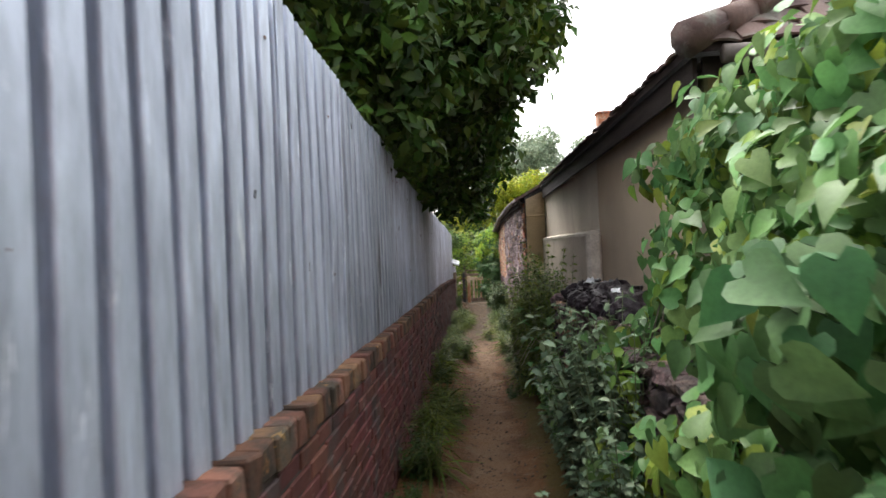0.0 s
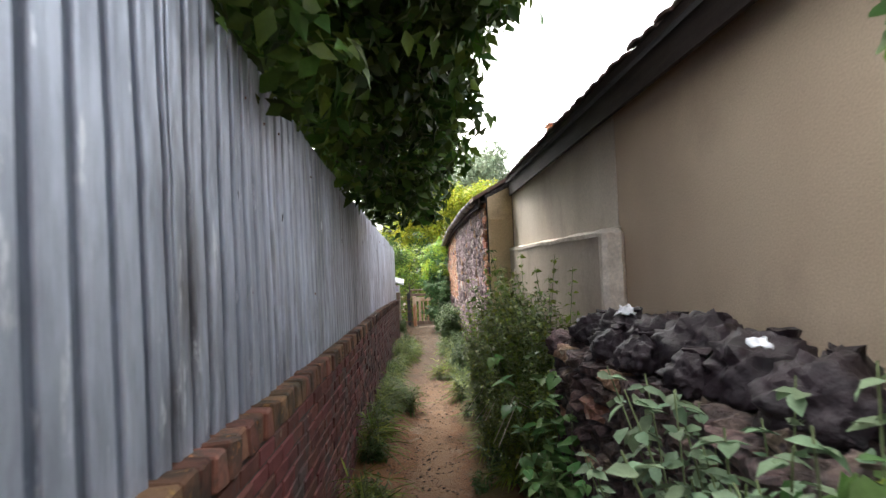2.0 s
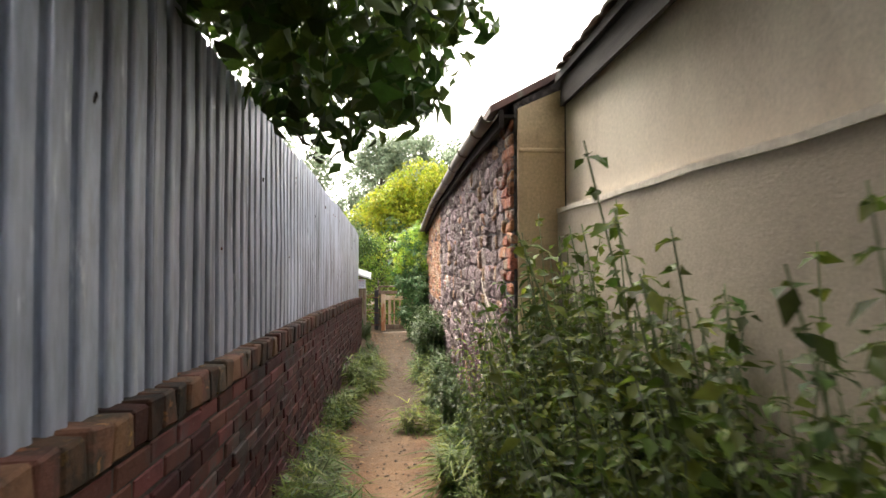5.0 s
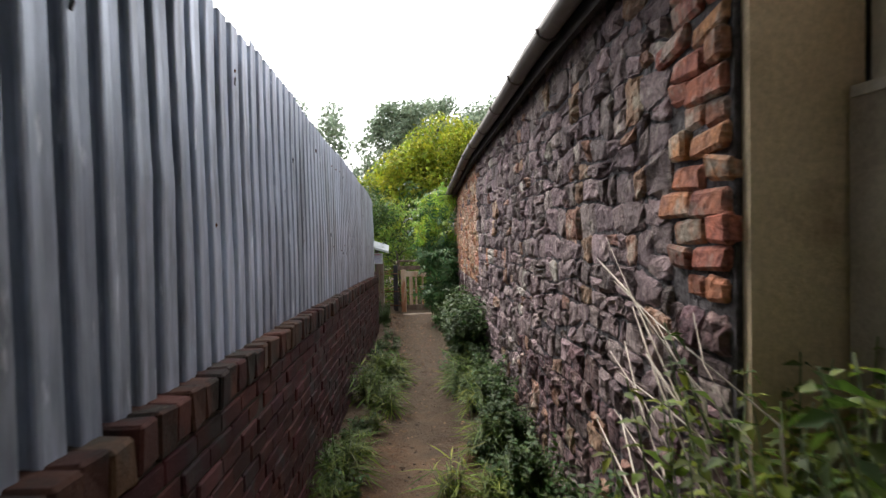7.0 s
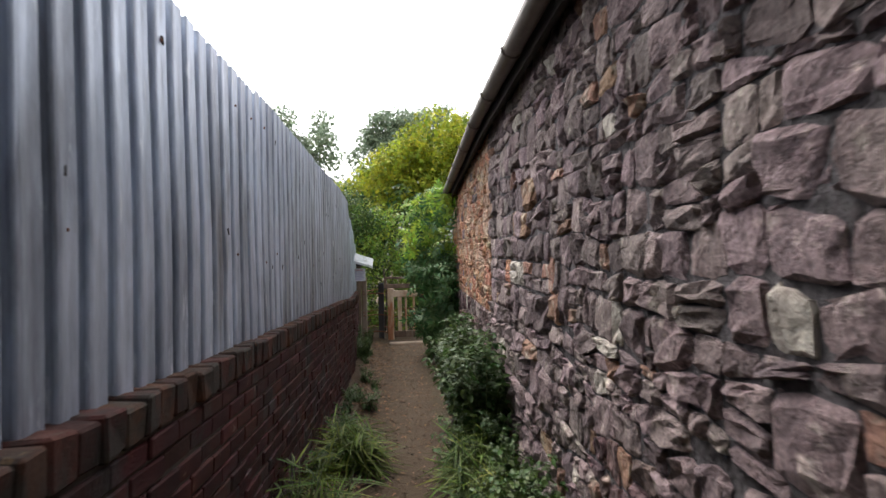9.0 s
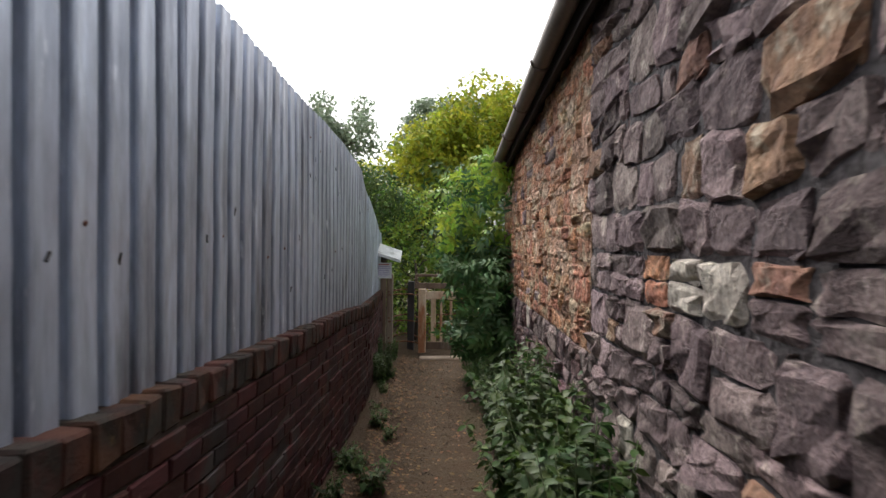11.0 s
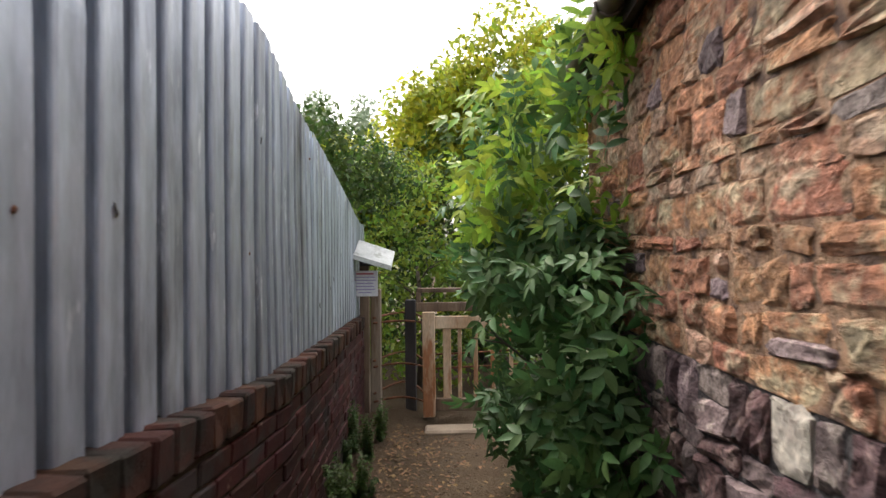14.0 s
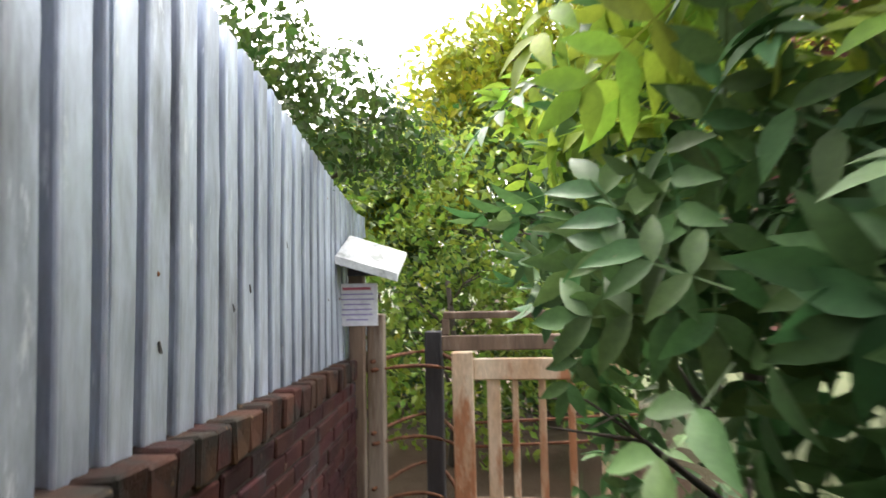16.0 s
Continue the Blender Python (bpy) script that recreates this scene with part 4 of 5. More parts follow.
# ---------- low rubble wall with rubbish ----------
def build_rubble():
    core = bmesh.new()
    # Core runs on unseen to y -4, extended to cut light near the start.
    slab(core, [(0.84, -4.0, -0.4), (0.84, -4.0, 0.95), (1.34, -4.0, 0.95), (1.34, -4.0, -0.4)], (0, 10.2, 0))
    wall = part("wall_rubble", core, M_LIME)
    tagged(wall, "low dark broken rubble stone wall with earth behind", "wall", kind="structure")
    q = course_layout(0.2, 6.2, -0.3, 1.02, 0.05, 0.16, 0.1, 0.36, 0.05, 9)
    build_stones(wall, q, lambda y: 0.83 + 0.03 * noise.noise((y, 0, 4)), 0.08, 0.03, lambda u, z: M_RUBBLE if rng.random() < 0.95 or u < 3.5 else M_WARM, lambda u, z: u > 3.0, 9)
    # loose stones along the top
    for i in range(95):
        y = 3.6 + 2.6 * rng.random()
        s = rng.uniform(0.035, 0.085)
        bm = bmesh.new()
        bmesh.ops.create_icosphere(bm, subdivisions=2, radius=1)
        o = rng.uniform(0, 50)
        for v in bm.verts:
            v.co = Vector((v.co.x * s * 1.1, v.co.y * s * 1.4, v.co.z * s * 0.7)) * (1 + 0.5 * noise.noise(v.co * 1.8 + Vector((o, 0, 0))))
        ob = part("loose_stone", bm, M_RUBBLE)
        ob.matrix_basis = pose(rng.uniform(0.86, 1.2), y, 0.99 + s * 0.4, rng.uniform(-20, 20), rng.uniform(-20, 20), rng.uniform(0, 360))
        tagged(ob, "loose dark stone on top of rubble wall", "stone", "loose stones on the wall")
    # crumpled black plastic sacks and pale scraps
    for y, s, x in ((5.85, 0.15, 1.0), (5.55, 0.18, 1.08), (5.15, 0.2, 1.12), (4.75, 0.22, 1.1), (4.35, 0.21, 1.1), (4.0, 0.19, 1.06), (5.3, 0.12, 0.92), (4.95, 0.13, 0.93), (4.5, 0.12, 0.93)):
        bm = bmesh.new()
        bmesh.ops.create_icosphere(bm, subdivisions=4, radius=1)
        o = rng.uniform(0, 50)
        for v in bm.verts:
            c = v.co.copy()
            k = 0.9 + 0.25 * noise.noise(c * 1.5 + Vector((o, 0, 0))) + 0.3 * abs(noise.noise(c * 3.0 + Vector((0, o, 0)))) + 0.3 * abs(noise.noise(c * 6 + Vector((0, o, 0)))) + 0.16 * abs(noise.noise(c * 12 + Vector((o, o, 0)))) - 0.12
            v.co = Vector((c.x * s * 0.85, c.y * s * 1.15, max(c.z, -0.45) * s * 0.75)) * k
        ob = part("rubbish_sack", bm, M_PLASTIC, smooth=True)
        ob.matrix_basis = pose(x, y, 1.05 + s * 0.3, 0, 0, rng.uniform(-30, 30))
        neck = bmesh.new()
        bmesh.ops.create_cone(neck, cap_ends=True, segments=9, radius1=0.03, radius2=0.045, depth=0.06)
        for v in neck.verts:
            v.co += Vector((s * 0.3, 0, s * 0.6)) + Vector(rng.normal(0, 0.008, 3))
        part("tied_neck", neck, M_PLASTIC, ob)
        tagged(ob, "crumpled black plastic rubbish sack lying on rubble wall", "rubbish sack", "sacks on the wall")
    for x, y, z, s in ((1.07, 5.5, 1.25, 0.042), (0.98, 4.15, 1.26, 0.024)):
        bm = bmesh.new()
        bmesh.ops.create_grid(bm, x_segments=8, y_segments=8, size=s)
        o = rng.uniform(0, 50)
        for v in bm.verts:
            v.co *= 1 + 0.9 * noise.noise(v.co * 55 + Vector((o, 0, 0)))
            v.co.z = 0.6 * s * noise.noise(v.co * 60 + Vector((0, o, 0))) - 2.5 * (v.co.x ** 2 + v.co.y ** 2)
        ob = part("plastic_scrap", bm, M_RAG, smooth=True)
        mod = ob.modifiers.new("thickness", "SOLIDIFY")
        mod.thickness = 0.004
        ob.matrix_basis = pose(x, y, z, rng.uniform(-15, 15), -25, rng.uniform(0, 90))
        tagged(ob, "torn white plastic scrap on black sack", "scrap", "scraps on the wall")


def build_sky_block_wall():
    # Unseen wall, added behind the start to keep sky light off the fence.
    bm = bmesh.new()
    box(bm, 0.8, -4.75, 2.4, 11.0, 0.3, 6.0, 0.01)
    tagged(part("wall_back", bm, M_BRICK), "unseen plain red brick wall added to block sky light behind the start", "wall", kind="structure")


build_sky_block_wall()
build_fence()
build_stone_house()
build_house()
build_rubble()


# ---------- gate, sign ----------
def build_gate():
    gate = empty("kissing_gate", (-0.1, 22.9, -0.58), "weathered wooden gate with peeling pale paint and rusty bars", "gate")

    def plank(name, x0, x1, z0, z1, y, th, material, bev=0.006):
        bm = bmesh.new()
        box(bm, (x0 + x1) / 2, y, (z0 + z1) / 2, x1 - x0, th, z1 - z0, bev, jit=0.004)
        return rel(part(name, bm, material), gate)

    plank("gate_post", -0.27, -0.15, -0.55, 0.47, 22.88, 0.1, M_GATEWOOD)
    plank("picket", -0.075, 0.005, -0.5, 0.34, 22.92, 0.03, M_GATEWOOD)
    for x in (0.09, 0.25, 0.42, 0.6):
        plank("picket", x - 0.02, x + 0.02, -0.5, 0.33, 22.93, 0.025, M_GATEWOOD)
    plank("top_rail", -0.15, 0.8, 0.3, 0.43, 22.91, 0.05, M_GATEWOOD)
    plank("upper_rail", -0.34, 0.8, 0.47, 0.56, 22.98, 0.06, M_OLDWOOD)
    plank("upper_rail", -0.33, 0.8, 0.66, 0.7, 22.98, 0.05, M_OLDWOOD)
    plank("end_stile", -0.335, -0.295, 0.561, 0.659, 22.98, 0.05, M_OLDWOOD)
    plank("bottom_rail", -0.15, 0.8, -0.5, -0.38, 22.91, 0.05, M_OLDWOOD)
    for z in (0.04, -0.1):
        rel(tubes_obj("cross_bar", [([(-0.15, 22.96, z), (0.3, 22.97, z + 0.02), (0.8, 22.96, z + 0.05)], 0.01, 0.01, 6)], M_RUST), gate)
    for z in (0.42, 0.37, 0.0, -0.06, -0.32, -0.4):
        path = [(-0.75 + 0.5 * t, 22.85 + 0.55 * math.sin(math.pi * t) * (1 if z in (0.42, 0.0, -0.32) else 0.35), z) for t in np.linspace(0, 1, 10)]
        rel(tubes_obj("hoop_bar", [(path, 0.012, 0.012, 6)], M_RUST), gate)
    bm = bmesh.new()
    box(bm, -0.41, 23.15, 0.0, 0.11, 0.1, 1.15, 0.008)
    ob = part("dark_post", bm, M_GREYWOOD)
    tagged(ob, "dark weathered grey wooden post beside gate", "post")
    bm = bmesh.new()
    box(bm, -0.835, 22.86, 0.2, 0.09, 0.07, 1.62, 0.006)
    post = part("sign_post", bm, M_OLDWOOD)
    tagged(post, "brown timber post carrying a paper notice", "post")
    bm = bmesh.new()
    box(bm, -0.735, 22.93, 0.05, 0.1, 0.1, 1.3, 0.008)
    tagged(part("gate_side_post", bm, M_OLDWOOD), "dark brown timber post with rusty hinges", "post")
    sign = empty("notice", (-0.825, 22.815, 0.76), "white paper notice with red and purple lines of print", "notice")
    bm = bmesh.new()
    box(bm, -0.825, 22.817, 0.76, 0.25, 0.006, 0.25, 0.002)
    rel(part("sheet", bm, M_SIGN), sign)
    bm = bmesh.new()
    box(bm, -0.825, 22.812, 0.855, 0.17, 0.003, 0.016)
    rel(part("heading_bar", bm, M_REDINK), sign)
    for i in range(6):
        bm = bmesh.new()
        w = (0.2, 0.21, 0.16, 0.18, 0.19, 0.13)[i]
        box(bm, -0.825, 22.812, 0.822 - 0.03 * i, w, 0.003, 0.008)
        rel(part("text_bar", bm, M_INK), sign)
    hood = empty("post_hood", (-0.76, 22.8, 1.03), "pale grey tilted board roof on top of post", "board")
    bm = bmesh.new()
    slab(bm, [(-0.91, 22.66, 1.02), (-0.55, 22.66, 0.91), (-0.55, 23.0, 1.05), (-0.91, 23.0, 1.17)], (0, 0, 0.022))
    rel(part("board", bm, M_ROOFLET), hood)
    bm = bmesh.new()
    slab(bm, [(-0.91, 22.645, 1.0), (-0.55, 22.645, 0.89), (-0.55, 22.645, 0.935), (-0.91, 22.645, 1.045)], (0, 0.014, 0))
    rel(part("edge_strip", bm, M_ROOFLET), hood)
    bm = bmesh.new()
    box(bm, -0.8, 22.84, 0.96, 0.14, 0.14, 0.06, 0.005)
    rel(part("bracket", bm, M_GREYWOOD), hood)
    bm = bmesh.new()
    box(bm, 0.12, 22.45, -0.6, 0.7, 0.3, 0.13, 0.02, jit=0.015)
    tagged(part("step", bm, M_STEP), "worn pale stone step before the gate", "step", kind="structure")
    bm = bmesh.new()
    box(bm, -0.42, 22.1, -0.58, 0.42, 0.36, 0.1, 0.03, jit=0.03)
    tagged(part("paving_slab", bm, M_STEP), "broken pale stone slab half buried in soil", "slab")


build_gate()


# ---------- trees and hedges ----------
def limbs(base, top, n, spread, r, seed):
    """A tapered trunk and limbs reaching up into a crown."""
    out = [([base, (Vector(base) * 0.5 + Vector(top) * 0.5) + Vector((0.08, -0.1, 0)), top], r, r * 0.5, 8)]
    for i in range(n):
        t = 0.35 + 0.6 * i / n
        p = Vector(base).lerp(Vector(top), t)
        a = i * 2.4 + seed
        e = p + Vector((math.cos(a) * spread, math.sin(a) * spread, spread * 0.5))
        m = p.lerp(e, 0.5) + Vector((0, 0, 0.15 * spread))
        out.append(([p, m, e], r * 0.4, r * 0.08, 6))
        for b in (-0.7, 0.7):
            s = m + Vector((math.cos(a + b), math.sin(a + b), 0.3)) * spread * 0.6
            out.append(([m, m.lerp(s, 0.5) + Vector((0, 0, 0.05)), s], r * 0.18, r * 0.04, 5))
    return out


def tree(name, base, top, clumps, per, size, shape, material, label, category, r=0.12, n=8, spread=1.3, group="", shell=0.45):
    root = empty(name, base, label, category, group)
    rel(tubes_obj("trunk", limbs(base, top, n, spread, r, base[0]), M_BARK), root)
    p, nn = clump_points(clumps, per, shell)
    rel(leaf_cloud("crown", p, nn, rng.uniform(0.65, 1.25, len(p)) * size, leaf_shape(shape), material), root)
    return root


def build_tree():
    cl = []

    def put(x, y, z, r):
        if y > 9.9 and z - r * 1.2 < 1.36 + 0.44 * (y - 9.1):
            return
        cl.append((x, y, z, r, r, r * 0.78))

    while len(cl) < 170:
        x, y, z = rng.uniform(-3.2, 1.0), rng.uniform(4.4, 11.6), rng.uniform(2.2, 6.2)
        low = 2.4 + 0.45 * max(0, x + 0.7) + 0.1 * abs(y - 8.2) + (0.25 if x < -0.7 else 0)
        edge = ((x + 1.1) / 2.35) ** 2 + ((y - 7.9) / 3.8) ** 2 + ((z - 3.9) / 2.5) ** 2
        if z > low and edge < 1:
            put(x, y, z, rng.uniform(0.28, 0.5))
    for i in range(26):
        put(rng.uniform(-1.9, -0.75), rng.uniform(3.9, 6.2), rng.uniform(2.9, 5.2), 0.42)
    for i in range(34):
        put(rng.uniform(-0.6, 0.55), rng.uniform(7.2, 10.0), rng.uniform(2.6, 3.5), 0.28)
    for i in range(22):
        put(rng.uniform(-0.5, 0.3), rng.uniform(7.6, 9.9), rng.uniform(2.05, 2.5), 0.17)
    for i in range(48):
        z = rng.uniform(3.2, 5.2)
        put(rng.uniform(-0.8, min(1.05, 0.25 + 0.45 * (z - 3.0))), rng.uniform(4.8, 8.8), z, 0.38)
    for i in range(9):
        put(rng.uniform(-0.95, -0.5), rng.uniform(4.1, 5.2), rng.uniform(2.55, 3.0), 0.24)
    for i in range(16):
        put(rng.uniform(-0.85, -0.25), rng.uniform(4.0, 5.5), rng.uniform(2.85, 3.5), 0.28)
    # boughs that hang over the fence
    for y in np.arange(5.2, 10.3, 0.42):
        put(-0.75 + rng.uniform(0, 0.45), y, fence_top(y) + rng.uniform(0.0, 0.4) + 0.06 * max(0, y - 7), 0.31)
    for i in range(60):
        x, y = rng.uniform(-0.7, 0.7), rng.uniform(4.9, 7.2)
        put(x, y, 2.85 + 0.5 * max(0, x + 0.4) + abs(rng.normal(0, 0.5)), rng.uniform(0.28, 0.42))
    tree("overhanging_tree", (-2.4, 8.8, -0.3), (-1.4, 8.4, 4.6), cl, 1200, 0.13, "simple", M_TREE, "dense dark green broadleaf tree hanging over the fence", "tree", 0.16, 10, 1.7)


def build_background():
    cl = []
    for i in range(125):
        x = rng.uniform(-3.4, 3.2)
        y = rng.uniform(25.8, 28.2)
        top = np.interp(x, (-3.4, -2.2, -1.2, -0.4, 0.2, 1.6, 3.2), (2.7, 3.1, 3.6, 3.8, 4.6, 4.85, 4.85))
        z = top - 0.45 - abs(rng.normal(0, 1.1))
        if z < -0.4:
            z = rng.uniform(0, top - 0.5)
        r = rng.uniform(0.4, 0.6)
        cl.append((x, y, z, r, r, r))
    tree("golden_hedge", (0.3, 27.2, -0.6), (0.3, 27.2, 3.6), [c for c in cl if c[0] < -0.1 or c[2] > 2.6], 1300, 0.125, "simple", M_HEDGE, "tall golden yellow-green clipped hedge shrub", "hedge", 0.1, 8, 1.1)
    low = [(rng.uniform(-2.6, 2.6), rng.uniform(25.2, 26.6), rng.uniform(-0.4, 2.5), 0.45, 0.45, 0.45) for _ in range(55)]
    tree("laurel_shrub", (0.4, 26.0, -0.6), (0.4, 26.0, 1.8), low, 850, 0.12, "simple", M_LAUREL, "dark green laurel shrub behind the gate", "shrub", 0.07, 8, 0.9)
    ivy = [(rng.uniform(-1.5, 0.9), rng.uniform(23.7, 24.7), rng.uniform(-0.5, 2.0), 0.3, 0.3, 0.32) for _ in range(60)]
    tree("climbing_shrub", (-0.4, 24.1, -0.6), (-0.4, 24.1, 0.9), ivy, 1100, 0.085, "simple", M_LIMELEAF, "bright yellow-green climber behind the gate", "shrub", 0.04, 6, 0.5)
    over = [(-1.3, 22.9, 2.05, 0.4, 0.5, 0.36), (-0.95, 22.9, 2.0, 0.4, 0.5, 0.36), (-0.75, 23.1, 1.8, 0.32, 0.4, 0.3), (-1.65, 22.7, 2.15, 0.36, 0.5, 0.34), (-1.0, 22.7, 1.7, 0.25, 0.4, 0.25),
            (-1.6, 23.4, 1.7, 0.5, 0.6, 0.5), (-0.6, 23.6, 1.9, 0.34, 0.4, 0.3), (-1.2, 22.4, 2.2, 0.26, 0.4, 0.26)]
    tree("fence_end_shrub", (-1.5, 23.4, -0.6), (-1.3, 23.1, 1.9), over, 3400, 0.07, "simple", M_WEED, "bushy dark green shrub leaning over fence end", "shrub", 0.06, 8, 0.55)
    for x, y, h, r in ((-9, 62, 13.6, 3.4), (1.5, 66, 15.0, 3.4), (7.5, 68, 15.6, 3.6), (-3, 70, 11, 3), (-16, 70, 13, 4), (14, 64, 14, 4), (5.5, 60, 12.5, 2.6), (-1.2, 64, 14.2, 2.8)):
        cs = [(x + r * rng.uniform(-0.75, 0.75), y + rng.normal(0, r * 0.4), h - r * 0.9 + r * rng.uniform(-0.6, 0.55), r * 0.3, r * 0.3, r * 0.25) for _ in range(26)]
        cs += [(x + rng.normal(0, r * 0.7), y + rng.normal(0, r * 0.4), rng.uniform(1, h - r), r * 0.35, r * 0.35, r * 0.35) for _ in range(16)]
        tree("far_tree", (x, y, -0.6), (x, y, h - r), cs, 130, 0.4, "simple", M_FAR, "grey-green tree far beyond the hedge, haze paled into its leaf colour", "tree", 0.25, 8, r * 0.7, "far trees")
    # red-brick house with chimney far behind the outbuilding
    far = empty("far_house", (8, 40, 0), "distant red brick house with a chimney", "house")
    bm = bmesh.new()
    box(bm, 12, 40, 3.4, 9, 7, 8)
    rel(part("wall", bm, M_BRICK), far)
    bm = bmesh.new()
    slab(bm, [(7.3, 36, 7.3), (16.7, 36, 7.3), (12, 36, 9.8)], (0, 8, 0))
    rel(part("roof", bm, M_QUOIN), far)
    bm = bmesh.new()
    box(bm, 8.7, 38.5, 8.45, 0.8, 0.8, 2.6, 0.03)
    box(bm, 8.7, 38.5, 9.8, 0.95, 0.95, 0.15, 0.03)
    rel(part("chimney", bm, M_QUOIN), far)


def build_elder():
    base = (0.72, 21.1, -0.6)
    root = empty("elder_shrub", base, "tall leafy green elder shrub against the stone wall", "shrub")
    rel(tubes_obj("trunk", limbs(base, (0.5, 21.0, 1.5), 12, 0.5, 0.035, 1.0), M_BARK), root)
    cl = []
    for i in range(64):
        z = rng.uniform(-0.3, 2.15)
        left = np.interp(z, (-0.4, 0.2, 0.9, 1.6, 2.2), (0.5, 0.38, 0.05, 0.12, 0.5))
        cl.append((rng.uniform(left, 0.8), 21.0 + rng.uniform(-0.75, 0.5), z, 0.2, 0.2, 0.18))
    cl += [(rng.uniform(0.45, 0.8), rng.uniform(19.6, 20.5), rng.uniform(-0.45, 1.1), 0.2, 0.2, 0.18) for _ in range(22)]
    cl += [(rng.uniform(0.66, 0.82), rng.uniform(19.75, 20.5), rng.uniform(0.9, 2.0), 0.16, 0.2, 0.18) for _ in range(10)]
    cl += [(rng.uniform(0.6, 0.8), rng.uniform(19.4, 19.9), rng.uniform(0.0, 1.0), 0.18, 0.2, 0.18) for _ in range(14)]
    p, n = clump_points(cl, 190, 0.3)
    keep = (p[:, 0] < 0.87) & (p[:, 2] > -0.5) & (p[:, 1] > 19.3 + 0.75 * (p[:, 0] < 0.5)) & (p[:, 0] > 0.12)
    p, n = p[keep], n[keep]
    n[:, 1] -= 0.5
    young = (p[:, 2] > 1.15) & (rng.random(len(p)) < 0.72)
    shape = compound("leaflet", 3, 0.4)
    rel(leaf_cloud("foliage", p[~young], n[~young], rng.uniform(0.18, 0.3, (~young).sum()), shape, M_ELDER, droop=0.6, tilt=0.45), root)
    rel(leaf_cloud("young_foliage", p[young], n[young], rng.uniform(0.18, 0.28, young.sum()), shape, M_ELDERTOP, droop=0.3, tilt=0.45, label="yellow-green young leaves"), root)


build_tree()
build_background()
build_elder()


# ---------- undergrowth ----------
def weed(name, stems, height, leaf, shape, material, label, category, group, pairs=6, splay=0.25, stem_mat=None):
    """A plant with several leaning stems and leaves in opposite pairs."""
    root = empty(name, (0, 0, -60), label, category, group)
    tubes, pos, nrm, size = [], [], [], []
    for i in range(stems):
        a = rng.uniform(0, 6.28)
        h = height * rng.uniform(0.6, 1.1)
        d = Vector((math.cos(a), math.sin(a), 0)) * splay * h * rng.uniform(0.2, 1.2)
        b = Vector((math.cos(a), math.sin(a), 0)) * 0.05 * rng.random()
        path = [b, b + d * 0.35 + Vector((0, 0, h * 0.5)), b + d + Vector((0, 0, h))]
        tubes.append((path, 0.005, 0.002, 5))
        for k in range(pairs):
            t = 0.15 + 0.85 * (k + 0.5) / pairs
            c = path[0].lerp(path[1], t * 2) if t < 0.5 else path[1].lerp(path[2], t * 2 - 1)
            for s in range(4 if k == pairs - 1 else 3):
                aa = k * 1.57 + s * 2.1
                u = Vector((math.cos(aa), math.sin(aa), 0))
                pos.append(c + u * 0.012)
                nrm.append(Vector((0, 0, 1)) + u * 0.5)
                size.append(leaf * (1.15 - 0.55 * t) * rng.uniform(0.7, 1.25))
    tubes_obj("stalk", tubes, stem_mat or M_STEM, root)["kind"] = "stuff"
    leaf_cloud("foliage", np.array(pos), np.array(nrm), np.array(size), leaf_shape(shape), material, root, droop=0.1, tilt=0.3)["kind"] = "stuff"
    return root


def scatter(protos, places):
    for i, (x, y, s) in enumerate(places):
        m = pose(x, y, ground_z(x, y) - 0.01, rng.normal(0, 5), rng.normal(0, 5), rng.uniform(0, 360)) @ Matrix.Scale(s, 4)
        src = protos[i % len(protos)]
        ob = copy_thing(src, m)
        ob.matrix_basis = m


def discard(protos):
    for p in protos:
        for o in list(p.children_recursive) + [p]:
            bpy.data.objects.remove(o)


